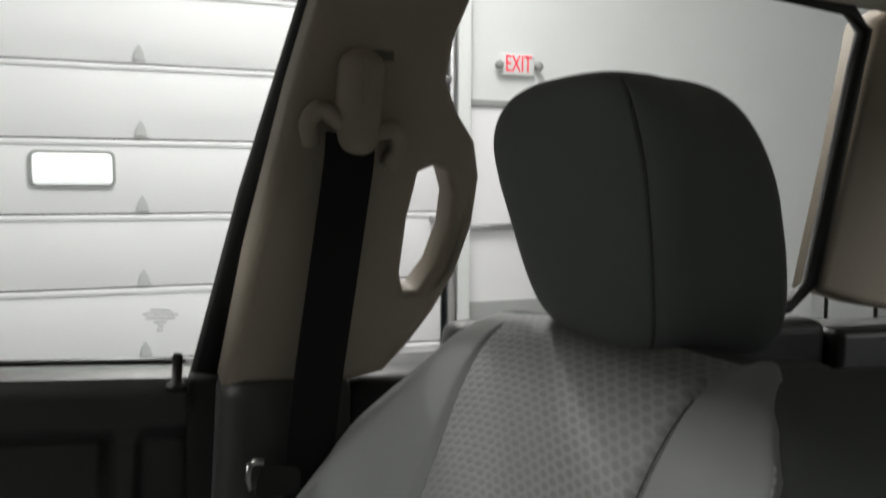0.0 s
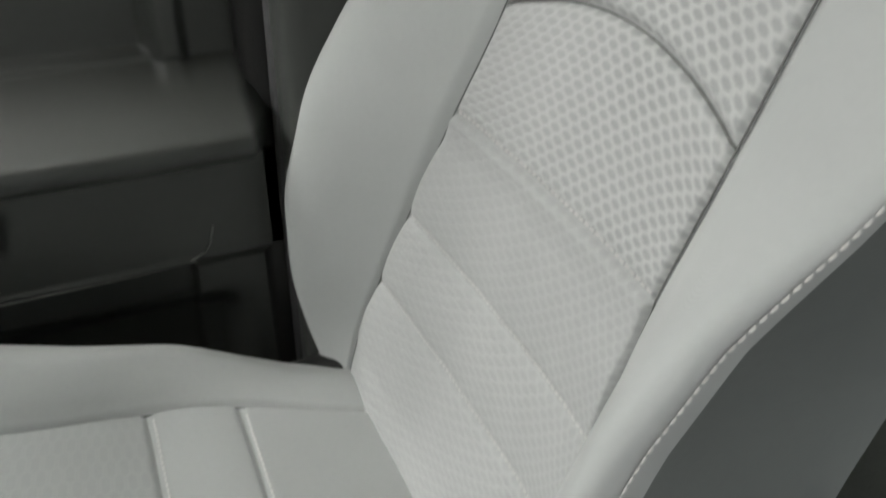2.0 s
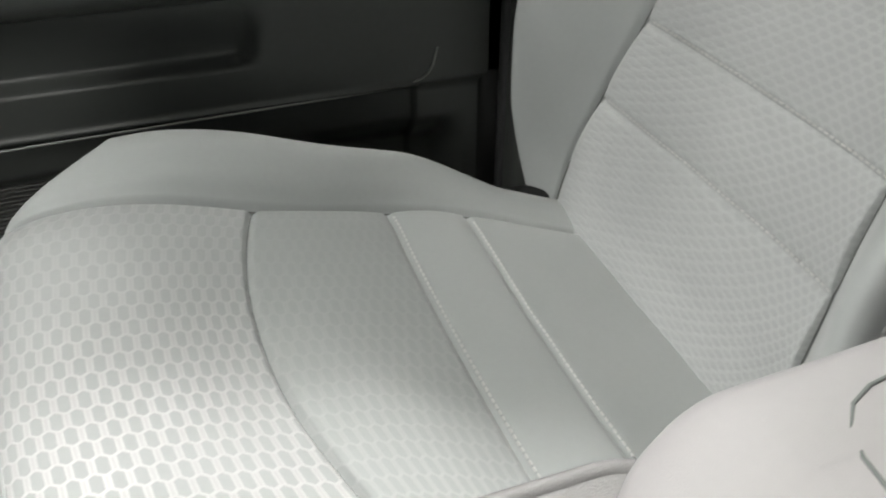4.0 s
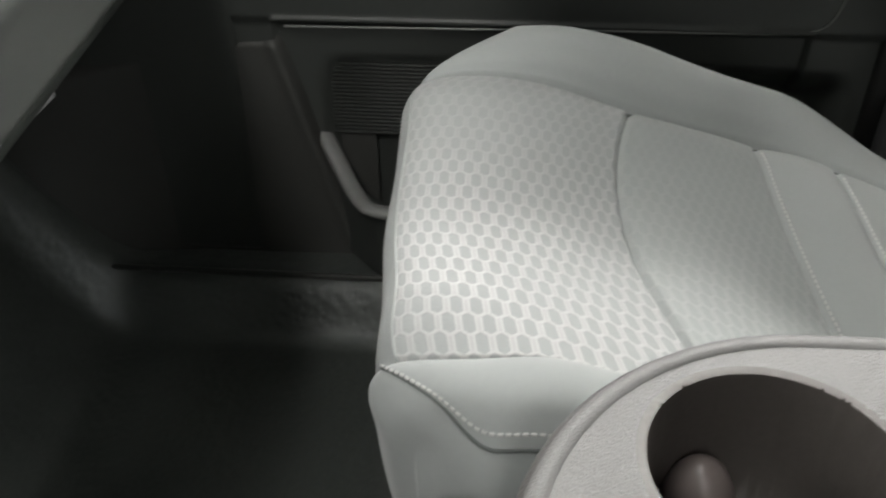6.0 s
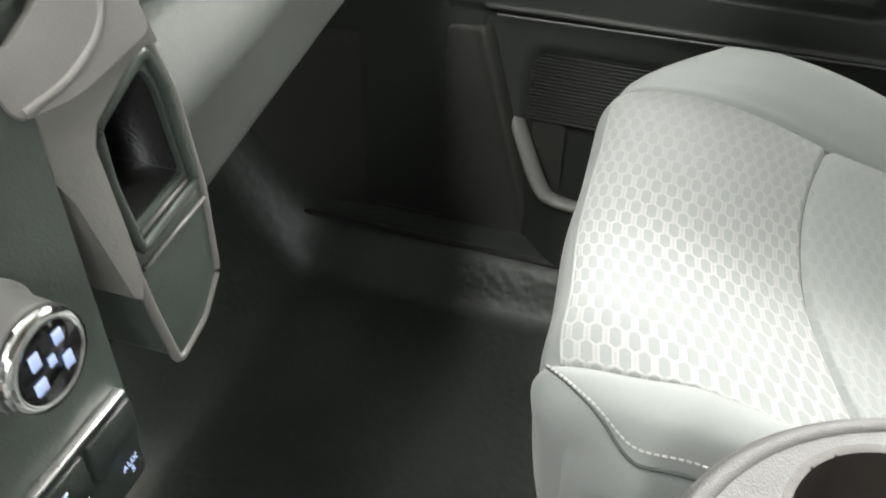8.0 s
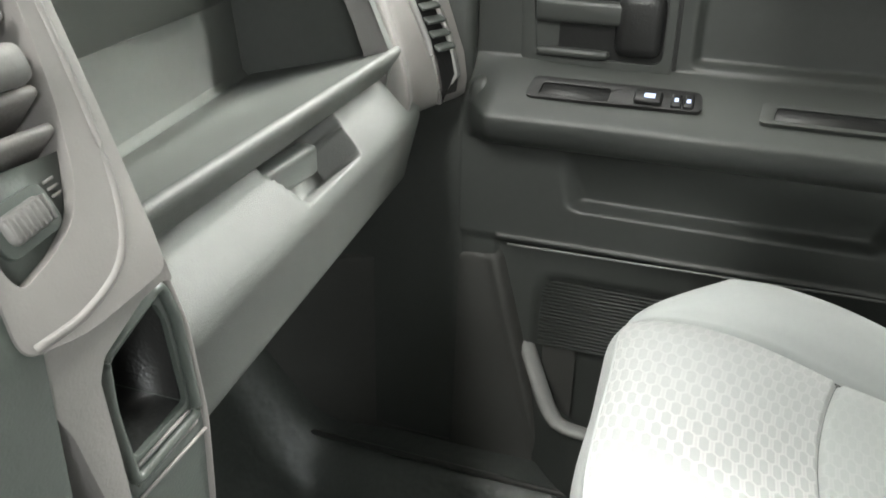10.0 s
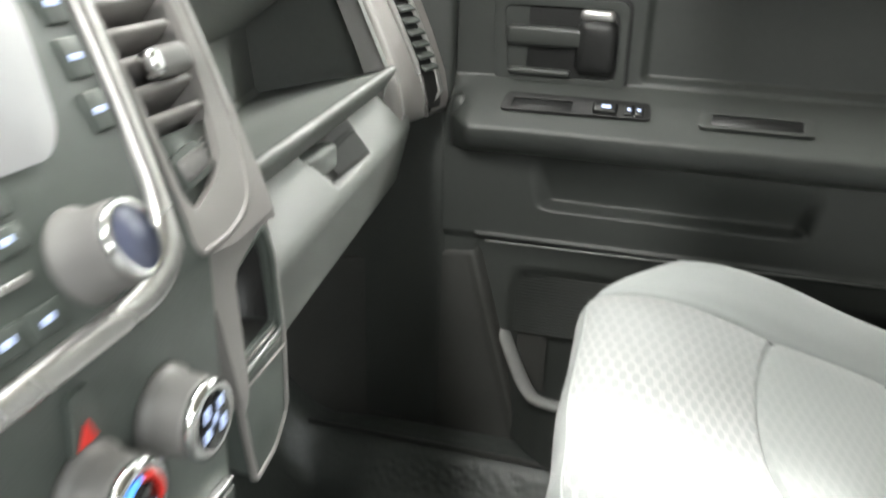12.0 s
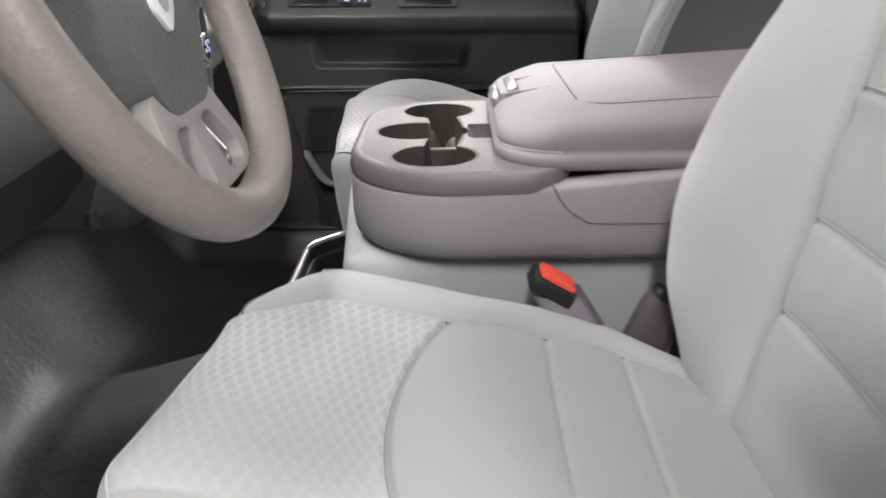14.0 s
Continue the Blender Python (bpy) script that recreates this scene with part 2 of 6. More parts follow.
SIGNW = mat("sign_white", (0.8, 0.8, 0.8), 0.4, 0, 0.02, 4)
EXITR = glow("exit_red", (0.85, 0.03, 0.06), 0.8)

# ---- builders ----


def thing(name, label, category, at=(0, 0, 0), group="", kind=""):
    ob = new(name)
    ob.location = at
    ob.empty_display_size = 0.05
    return tagged(ob, label, category, group, kind)


def shift(ob, x, y, z):
    """Moves a finished thing with all its parts."""
    ob.location += Vector((x, y, z))


def finish(ob, parent, smooth=True):
    if smooth:
        for p in ob.data.polygons:
            p.use_smooth = True
    if parent is not None:
        ob.parent = parent
        ob.matrix_parent_inverse = Matrix.Translation(-parent.matrix_basis.translation) if parent.parent is None else Matrix()
        if parent.parent is not None:
            ob.matrix_parent_inverse = Matrix.Identity(4)
    return ob


def mesh_ob(name, verts, faces, material, parent=None, label="", smooth=True, uvs=None):
    me = bpy.data.meshes.new(name)
    me.from_pydata([tuple(v) for v in verts], [], faces)
    if uvs is not None:
        layer = me.uv_layers.new(name="UVMap")
        idx = np.empty(len(me.loops), dtype=np.int32)
        me.loops.foreach_get("vertex_index", idx)
        layer.data.foreach_set("uv", np.asarray(uvs, dtype=np.float32)[idx].ravel())
    me.materials.append(material)
    ob = new(name, me)
    if label:
        ob["label"] = label
    return finish(ob, parent, smooth)


def part(name, bm, material, parent=None, label="", smooth=True):
    me = bpy.data.meshes.new(name)
    bmesh.ops.recalc_face_normals(bm, faces=bm.faces)
    bm.to_mesh(me)
    bm.free()
    me.materials.append(material)
    ob = new(name, me)
    if label:
        ob["label"] = label
    return finish(ob, parent, smooth)


def crease(ob, degrees=35):
    """Sharp edges beyond an angle, so that bevelled boxes shade cleanly."""
    ob.data.set_sharp_from_angle(angle=radians(degrees))
    return ob


def rbox(x0, x1, y0, y1, z0, z1, r=0.004, seg=3, m=None):
    bm = bmesh.new()
    bmesh.ops.create_cube(bm, size=1)
    for v in bm.verts:
        v.co = ((x0 + x1) / 2 + v.co.x * (x1 - x0), (y0 + y1) / 2 + v.co.y * (y1 - y0), (z0 + z1) / 2 + v.co.z * (z1 - z0))
    r = min(r, 0.49 * min(x1 - x0, y1 - y0, z1 - z0))
    bmesh.ops.bevel(bm, geom=bm.edges[:], offset=r, segments=seg, profile=0.5, affect="EDGES")
    if m is not None:
        bm.transform(m)
    return bm


def rounded(points, r=0.01, n=5):
    """A closed outline in 2D with its corners rounded."""
    out = []
    k = len(points)
    for i in range(k):
        p0, p1, p2 = (Vector(points[j % k]) for j in (i - 1, i, i + 1))
        a, b = (p0 - p1), (p2 - p1)
        rr = min(r, a.length * 0.45, b.length * 0.45)
        s, e = p1 + a.normalized() * rr, p1 + b.normalized() * rr
        for j in range(n + 1):
            t = j / n
            out.append(tuple((1 - t) ** 2 * s + 2 * t * (1 - t) * p1 + t * t * e))
    return out


def plate(outline, depth, m, bevel=0.0, holes=()):
    """A plate with an outline in its own x and y, its face at z = 0 and its body below, placed by m."""
    bm = bmesh.new()
    edges = []
    for loop in (outline, *holes):
        vs = [bm.verts.new((x, y, 0)) for x, y in loop]
        edges += [bm.edges.new((vs[i], vs[(i + 1) % len(vs)])) for i in range(len(vs))]
    bmesh.ops.triangle_fill(bm, use_beauty=True, use_dissolve=False, edges=edges)
    ext = bmesh.ops.extrude_edge_only(bm, edges=[e for e in bm.edges if len(e.link_faces) == 1])
    for v in ext["geom"]:
        if isinstance(v, bmesh.types.BMVert):
            v.co.z = -depth
    bmesh.ops.recalc_face_normals(bm, faces=bm.faces)
    if bevel:
        rim = [e for e in bm.edges if all(abs(v.co.z) < 1e-7 for v in e.verts) and len(e.link_faces) == 2 and abs(e.link_faces[0].normal.z - e.link_faces[1].normal.z) > 0.5]
        bmesh.ops.bevel(bm, geom=rim, offset=bevel, segments=3, profile=0.5, affect="EDGES", clamp_overlap=True)
    bm.transform(m)
    return bm


def tube(points, r, n=10, closed=False, flat=1.0, side=None):
    """A round or flattened rod along points."""
    bm = bmesh.new()
    pts = [Vector(p) for p in points]
    k = len(pts)
    rings = []
    for i, p in enumerate(pts):
        a = pts[(i - 1) % k] if closed or i else p
        b = pts[(i + 1) % k] if closed or i < k - 1 else p
        t = (b - a).normalized()
        up = Vector(side) if side else (Vector((0, 0, 1)) if abs(t.z) < 0.9 else Vector((1, 0, 0)))
        u = t.cross(up).normalized()
        w = u.cross(t).normalized()
        rr = r[i] if isinstance(r, (list, tuple)) else r
        rings.append([bm.verts.new(p + u * rr * math.cos(q) + w * rr * flat * math.sin(q)) for q in (2 * math.pi * j / n for j in range(n))])
    for i in range(k if closed else k - 1):
        a, b = rings[i], rings[(i + 1) % k]
        for j in range(n):
            bm.faces.new((a[j], a[(j + 1) % n], b[(j + 1) % n], b[j]))
    if not closed:
        bm.faces.new(rings[0])
        bm.faces.new(rings[-1][::-1])
    return bm


def spin(profile, m, n=36):
    """A turned body: (radius, height) along its z axis, placed by m."""
    bm = bmesh.new()
    rings = []
    for r, h in profile:
        rings.append([bm.verts.new((r * math.cos(a), r * math.sin(a), h)) for a in (2 * math.pi * j / n for j in range(n))])
    for a, b in zip(rings, rings[1:]):
        for j in range(n):
            bm.faces.new((a[j], a[(j + 1) % n], b[(j + 1) % n], b[j]))
    bm.faces.new(rings[0][::-1])
    bm.faces.new(rings[-1])
    bm.transform(m)
    return bm


def grid(fn, us, vs):
    """Vertices and quads of a surface fn(u, v)."""
    verts = [fn(u, v) for v in vs for u in us]
    n = len(us)
    faces = [(j * n + i, j * n + i + 1, (j + 1) * n + i + 1, (j + 1) * n + i) for j in range(len(vs) - 1) for i in range(n - 1)]
    return verts, faces


def sweep(sections):
    """A skin through cross-sections that have the same number of points."""
    n = len(sections[0])
    verts = [p for s in sections for p in s]
    faces = [(i * n + j, i * n + j + 1, (i + 1) * n + j + 1, (i + 1) * n + j) for i in range(len(sections) - 1) for j in range(n - 1)]
    return verts, faces


def smooth01(a, b, x):
    t = np.clip((x - a) / (b - a), 0, 1)
    return t * t * (3 - 2 * t)


def spline(points, n):
    """Catmull-Rom through points, n samples evenly by length."""
    p = np.array(points, float)
    q = np.vstack([2 * p[0] - p[1], p, 2 * p[-1] - p[-2]])
    out = []
    for i in range(1, len(q) - 2):
        for t in np.linspace(0, 1, 24, endpoint=False):
            a, b, c, d = q[i - 1], q[i], q[i + 1], q[i + 2]
            out.append(0.5 * (2 * b + (c - a) * t + (2 * a - 5 * b + 4 * c - d) * t * t + (3 * b - a - 3 * c + d) * t**3))
    out.append(p[-1])
    out = np.array(out)
    s = np.r_[0, np.cumsum(np.linalg.norm(np.diff(out, axis=0), axis=1))]
    at = np.linspace(0, s[-1], n)
    return np.stack([np.interp(at, s, out[:, k]) for k in range(out.shape[1])], 1)


def stitches(name, points, ups, parent, length=0.0044, gap=0.0063, w=0.0010, label="pale contrast stitching"):
    """A row of thread stitches along a line."""
    p = np.array(points, float)
    s = np.r_[0, np.cumsum(np.linalg.norm(np.diff(p, axis=0), axis=1))]
    verts, faces = [], []
    up = np.array(ups, float)
    for a in np.arange(0, s[-1] - length, gap):
        e0 = np.array([np.interp(a, s, p[:, k]) for k in range(3)])
        e1 = np.array([np.interp(a + length, s, p[:, k]) for k in range(3)])
        n = np.array([np.interp(a, s, up[:, k]) for k in range(3)])
        n /= np.linalg.norm(n)
        t = (e1 - e0) / np.linalg.norm(e1 - e0)
        b = np.cross(t, n)
        base = len(verts)
        mid = (e0 + e1) / 2
        for c, k in ((e0, 0.6), (mid, 1.0), (e1, 0.6)):
            for q in (-1, 0, 1):
                verts.append(c + b * w * q + n * (0.0016 * k if q == 0 else 0.0003))
        for i in range(2):
            for j in range(2):
                o = base + i * 3 + j
                faces.append((o, o + 1, o + 4, o + 3))
    return tagged(mesh_ob(name, verts, faces, THREAD, parent, label), kind="stuff")
# ---- cab floor, doors and pillars ----
CX = 0.469  # half the spacing of the two seats


def floor_z(x, y):
    """The rubber floor: two foot wells, the tunnel between them and the slope up to the bulkhead."""
    t = math.exp(-((abs(x) / 0.17) ** 4))
    z = 0.005 + 0.14 * t * float(smooth01(1.1, 0.5, y))
    z += 0.35 * float(smooth01(0.86, 1.15, y))
    z += 0.07 * float(smooth01(0.70, 0.76, abs(x)))
    return z + 0.002 * noise.noise(Vector((x * 9, y * 9, 0)))


v, fc = grid(lambda x, y: (x, y, floor_z(x, y)), np.linspace(-0.82, 0.86, 140), np.linspace(-1.2, 1.15, 160))
tagged(mesh_ob("floor", v, fc, CARPET), "black moulded rubber cab floor with raised tunnel", "floor", kind="structure")
tagged(part("bulkhead", rbox(-0.9, 0.95, 1.13, 1.2, -0.05, 0.86, 0.01), BLACK), "black bulkhead behind the foot wells", "wall", kind="structure")
tagged(part("floor_underside", rbox(-0.86, 0.9, -1.25, 1.2, -0.14, -0.09, 0.01), BLACK), "black underside of the cab floor", "floor", kind="structure")


def rise(a, b, x):
    t = min(1.0, max(0.0, (x - a) / (b - a)))
    return t * t * (3 - 2 * t)


def band(a, b, w, x):
    return rise(a - w, a + w, x) * (1 - rise(b - w, b + w, x))


def door_x(y, z):
    """The inner face of the passenger door: how far out it lies at each height."""
    front = rise(0.55, 0.72, y)
    x = 0.800 + 0.006 * rise(0.39, 0.375, z)
    x += 0.028 * min(1.0, max(0.0, (z - 0.545) / 0.047))
    # sill below the window rolls outwards
    x -= 0.012 * band(0.72, 0.77, 0.012, z)
    # armrest
    roll = 1 - ((z - 0.541) / 0.037) ** 2
    shape = max(0.0, roll) ** 0.42 if z < 0.541 else 1 - 0.93 * min(1.0, max(0.0, (z - 0.545) / 0.047)) - 0.07 * rise(0.541, 0.56, z)
    arm = shape * (1 - rise(0.66, 0.705, y)) * rise(0.0, 0.03, y)
    x -= 0.056 * arm
    # lower pressed field with its ledge
    lo, hi = 0.262 - 0.25 * (z - 0.43), 0.572 + 0.25 * (z - 0.43)
    field = band(lo, hi, 0.012, y) * rise(0.428, 0.440, z) * (1 - rise(0.437, 0.505, z))
    x += 0.018 * field
    # upper pressed field
    up = band(0.10, 0.468, 0.006, y) * band(0.600, 0.712, 0.005, z)
    x += 0.013 * up
    # raised edge at the rear of the upper field
    x -= 0.010 * band(0.068, 0.092, 0.006, y) * rise(0.57, 0.60, z) * (1 - rise(0.70, 0.735, z))
    # crease line
    zc = 0.385 + 0.02 * (0.62 - y) * 0.2
    if 0.09 < y < 0.66:
        x -= 0.0045 * math.exp(-(((z - zc) / 0.0030) ** 2))
        x += 0.010 * rise(zc, zc - 0.012, z)
    # door bin at the bottom
    bin_ = band(0.05, 0.60, 0.02, y) * (1 - rise(0.30, 0.345, z))
    x += 0.03 * bin_
    return x - 0.02 * front * rise(0.3, 0.5, z) * 0.3


v, fc = grid(lambda y, z: (door_x(y, z), y, z), np.linspace(-0.012, 0.705, 300), np.linspace(0.075, 0.775, 300))
door = thing("passenger_door", "black textured plastic truck door trim with armrest and bin", "car door", (0.85, 0.3, 0.08))
mesh_ob("inner_panel", v, fc, DOOR, door)
# sill cap under the glass and outer skin
v, fc = grid(lambda y, k: (door_x(y, 0.775) + 0.06 * k, y, 0.775 + 0.006 * math.sin(k * math.pi)), np.linspace(-0.012, 1.0, 40), np.linspace(0, 1, 8))
mesh_ob("window_sill", v, fc, DOOR, door, "black window sill trim")
part("outer_skin", rbox(0.895, 0.905, -0.02, 1.02, -0.05, 0.78, 0.004), BLACK, door, "painted outer door skin")
part("front_panel", rbox(0.80, 0.83, 0.70, 1.02, 0.07, 0.775, 0.012), DOOR, door)
part("armrest_front_cap", rbox(0.784, 0.83, 0.665, 0.702, 0.512, 0.572, 0.022), DOOR, door)
# window frame: dark channel and rear upright
part("window_frame", tube([(0.83, 0.0, 0.775), (0.80, -0.035, 0.96), (0.755, -0.075, 1.14), (0.74, -0.09, 1.22)], 0.022, 10, False, 0.8), BLACK, door, "black window frame upright")
part("seal", tube([(0.795, -0.018, 0.10), (0.792, -0.012, 0.45), (0.79, -0.012, 0.775), (0.765, -0.045, 0.95), (0.735, -0.085, 1.14), (0.72, -0.1, 1.22)], 0.012, 10), mat("door_seal_rubber", (0.06, 0.06, 0.062), 0.5, 0, 0.1, 8, 0.1, 200), door, "dark rubber door seal")
pane = part("pane", plate([(-0.02, 0.77), (1.0, 0.77), (0.62, 1.24), (-0.11, 1.24)], 0.004, Matrix(((0, 0, 1, 0.835), (1, 0, 0, 0), (0, 1, 0, 0), (0, 0, 0, 1))) @ Matrix.Shear("XZ", 4, (0, 0))), GLASS, door, "clear side window pane", False)
pane.visible_shadow = False
# etched glazing mark
for i, (w, dz) in enumerate(((0.020, 0.0), (0.034, -0.004), (0.028, -0.008), (0.012, -0.012), (0.006, -0.016), (0.006, -0.020))):
    part("glazing_mark", rbox(0.828, 0.8292, 0.052 - w / 2, 0.052 + w / 2, 0.842 + dz, 0.8432 + dz, 0.0003, 1), PALE, door, "grey etched glazing mark")
part("lock_pin", spin([(0.001, 0.033), (0.0042, 0.032), (0.005, 0.028), (0.005, 0.004), (0.009, 0.003), (0.011, 0.0), (0.011, -0.004)], pose(0.803, 0.036, 0.772)), BLACK, door, "black lock pin")
# handle bezel with recess
hb = rounded([(0.655, 0.690), (0.492, 0.690), (0.490, 0.583), (0.650, 0.583)], 0.012)
hh = rounded([(0.643, 0.680), (0.502, 0.680), (0.501, 0.596), (0.634, 0.596)], 0.014)
TO_DOOR = Matrix(((0, 0, -1, 0), (1, 0, 0, 0), (0, 1, 0, 0), (0, 0, 0, 1)))


def on_door(x):
    return Matrix.Translation((x, 0, 0)) @ TO_DOOR


part("bezel_gap", plate(rounded([(0.659, 0.694), (0.488, 0.694), (0.486, 0.579), (0.654, 0.579)], 0.014), 0.004, on_door(0.8262), 0.001), BLACK, door)
part("handle_bezel", plate(hb, 0.02, on_door(0.822), 0.003, (hh,)), DOOR, door)
part("handle_recess", rbox(0.846, 0.852, 0.495, 0.65, 0.59, 0.69, 0.003), BLACK, door)
lever = part("door_handle", rbox(0.815, 0.830, 0.53, 0.638, 0.632, 0.657, 0.006), DOOR, door, "dark plastic pull lever")
part("handle_grip", rbox(0.812, 0.845, 0.503, 0.552, 0.602, 0.668, 0.012), BLACK, lever)
# light on the handle's top, put in as a brighter satin material
part("handle_highlight", rbox(0.818, 0.84, 0.508, 0.55, 0.664, 0.68, 0.007), SATIN, lever, "lit top of the handle, as a bright satin piece")
part("handle_tray", rbox(0.815, 0.842, 0.556, 0.634, 0.597, 0.606, 0.004), DOOR, lever)
# switch bezel on the armrest top
sb = rounded([(0.632, 0.004), (0.628, 0.036), (0.455, 0.036), (0.452, 0.008)], 0.008)
on_arm = Matrix.Translation((0.768, 0, 0.5585)) @ Matrix(((0, 0.8625, -0.506, 0), (1, 0, 0, 0), (0, 0.506, 0.8625, 0), (0, 0, 0, 1)))
part("switch_bezel", plate(sb, 0.006, on_arm @ Matrix.Translation((0, 0, 0.003)), 0.0015, (rounded([(0.618, 0.008), (0.616, 0.027), (0.545, 0.027), (0.545, 0.008)], 0.004),)), BLACK, door, "black switch bezel")
part("switch_cup", rbox(0.545, 0.618, 0.008, 0.027, -0.006, 0.0014, 0.0005, 1, on_arm), BLACK, door)
sw = part("window_switch", rbox(0.492, 0.520, 0.010, 0.027, -0.002, 0.0085, 0.003, 3, on_arm), BLACK, door)
part("icon", rbox(0.499, 0.510, 0.015, 0.021, 0.008, 0.0092, 0.0004, 1, on_arm), ICON, sw, "white window icon")
for yy in (0.478, 0.466):
    s2 = part("lock_switch", rbox(yy - 0.005, yy + 0.005, 0.010, 0.028, -0.002, 0.006, 0.002, 3, on_arm), BLACK, door)
    part("icon", rbox(yy - 0.002, yy + 0.002, 0.016, 0.021, 0.0055, 0.0067, 0.0004, 1, on_arm), ICON, s2, "white lock icon")
# pull cup
pc = rounded([(0.398, 0.004), (0.396, 0.032), (0.272, 0.032), (0.272, 0.004)], 0.006)
pi_ = rounded([(0.385, 0.009), (0.383, 0.027), (0.284, 0.027), (0.284, 0.009)], 0.004)
part("pull_cup_rim", plate(pc, 0.006, on_arm @ Matrix.Translation((0, 0, 0.003)), 0.0015, (pi_,)), DOOR, door)
part("pull_cup", rbox(0.284, 0.385, 0.008, 0.028, -0.006, 0.0014, 0.0005, 1, on_arm), BLACK, door)
# the crease's highlight, laid on as a thin rod of lighter colour
crease_line = spline([(0.7935, 0.645, 0.380), (0.7935, 0.60, 0.3805), (0.796, 0.35, 0.3835), (0.798, 0.13, 0.3865), (0.799, 0.09, 0.391), (0.799, 0.075, 0.402), (0.799, 0.068, 0.425)], 60)
part("crease_highlight", tube([tuple(p) for p in crease_line], 0.0013, 6), mat("crease_highlight_plastic", (0.17, 0.175, 0.165), 0.35, 0, 0.1, 6), door, "highlight on the lower trim's crease, as a paler rod")
# pocket strap and speaker grille low on the door
strap = [(0.832, 0.629, 0.257), (0.826, 0.623, 0.244), (0.800, 0.601, 0.216), (0.765, 0.578, 0.197), (0.745, 0.563, 0.190), (0.735, 0.545, 0.186), (0.733, 0.48, 0.184), (0.733, 0.20, 0.180)]
part("bin_rim", tube([tuple(p) for p in spline(strap, 40)], 0.011, 10, False, 0.55), mat("bin_rim_plastic", (0.16, 0.16, 0.155), 0.45, 0, 0.1, 6, 0.2, 500, "grain"), door, "paler grey rim of the door bin")
v, fc = grid(lambda y, z: (0.74 + 0.09 * rise(0.52, 0.64, y), y, z), np.linspace(0.08, 0.64, 40), np.linspace(0.08, 0.19, 8))
mesh_ob("bin_wall", v, fc, DOOR, door)
grille = part("speaker_grille", rbox(0.826, 0.832, 0.42, 0.612, 0.235, 0.345, 0.003), BLACK, door, "black slatted speaker grille")
for i in range(22):
    z = 0.238 + i * 0.0048
    part("grille_slat", rbox(0.823, 0.827, 0.425, 0.606, z, z + 0.0022, 0.0006, 1), DOOR, grille)

# the trim's lines run a little uphill
door.matrix_basis = Matrix.Translation((0, 0.5, 0.45)) @ Matrix.Rotation(radians(0.8), 4, "X") @ Matrix.Translation((0, -0.5, -0.45)) @ door.matrix_basis
# kick panel and sill
kick = thing("kick_panel", "black plastic kick panel in the passenger foot well", "trim panel", (0.82, 0.8, 0.08), kind="structure")


def kick_x(y, z):
    """A raised field with a slanting rear edge and a rounded shoulder."""
    edge = 0.577 + 0.27 * (z - 0.09)
    top = 0.372 - 0.18 * max(0.0, y - 0.69)
    lift = rise(edge - 0.004, edge + 0.014, y) * (1 - rise(top - 0.016, top + 0.004, z))
    lip = math.exp(-(((y - edge - 0.014) / 0.008) ** 2)) * (1 - rise(top - 0.014, top, z))
    return 0.832 - 0.030 * lift - 0.004 * lip - 0.05 * rise(0.78, 1.1, y)


v, fc = grid(lambda y, z: (kick_x(y, z), y, z), np.linspace(0.56, 1.13, 120), np.linspace(0.06, 0.62, 110))
mesh_ob("panel", v, fc, KICK, kick)
tagged(part("sill_trim", tube([(0.752, -0.2, 0.0745), (0.752, 0.4, 0.0745), (0.752, 0.98, 0.080)], 0.004, 8), KICK), "black scuffed door sill strip", "sill", kind="structure")
tagged(part("sill_trim", rbox(-0.80, -0.735, -0.2, 0.95, 0.0, 0.06, 0.012), BLACK), "black scuffed door sill strip", "sill", kind="structure")

# B-pillar with handle, belt and guide
pil = thing("pillar_trim", "beige plastic centre pillar trim with grab handle", "pillar trim", (0.75, -0.1, 0.1))
TO_SIDE = Matrix(((0, 0, -1, 0), (1, 0, 0, 0), (0, 1, 0, 0), (0, 0, 0, 1)))
outline = [(-0.028, 0.772), (-0.045, 0.90), (-0.075, 1.06), (-0.098, 1.16), (-0.115, 1.25), (-0.29, 1.25), (-0.243, 1.165), (-0.226, 1.115), (-0.222, 1.075), (-0.238, 1.045), (-0.258, 1.020), (-0.267, 0.985), (-0.265, 0.935), (-0.252, 0.885), (-0.232, 0.845), (-0.210, 0.812), (-0.185, 0.782), (-0.140, 0.772)]
hole = [(-0.203, 0.985), (-0.218, 0.992), (-0.232, 0.988), (-0.241, 0.965), (-0.240, 0.930), (-0.230, 0.893), (-0.214, 0.868), (-0.200, 0.866), (-0.194, 0.885), (-0.196, 0.940)]
LEAN = Matrix.Rotation(radians(-9), 4, Vector((0, 1, 0)))
UPRIGHT = Matrix.Translation((0.742, 0, 0.787)) @ LEAN @ Matrix.Translation((0, 0, -0.787)) @ TO_SIDE
part("upper_trim", plate(outline, 0.045, UPRIGHT, 0.012, (hole,)), BEIGE, pil)
part("lower_trim", rbox(0.735, 0.80, -0.155, -0.028, 0.05, 0.783, 0.02), DOOR, pil, "dark lower pillar trim")
part("lower_rear_trim", rbox(0.765, 0.83, -0.30, -0.15, 0.05, 0.775, 0.02), BLACK, pil)
# slot in the trim: a darker tube with the groove's shade as its colour
slot = spline([(0.735, -0.118, 0.90), (0.722, -0.122, 0.96), (0.705, -0.128, 1.06), (0.698, -0.14, 1.085), (0.698, -0.165, 1.088)], 24)
part("guide_groove", tube([tuple(p) for p in slot], 0.006, 8), mat("groove_shadow_plastic", (0.16, 0.14, 0.11), 0.6), pil)
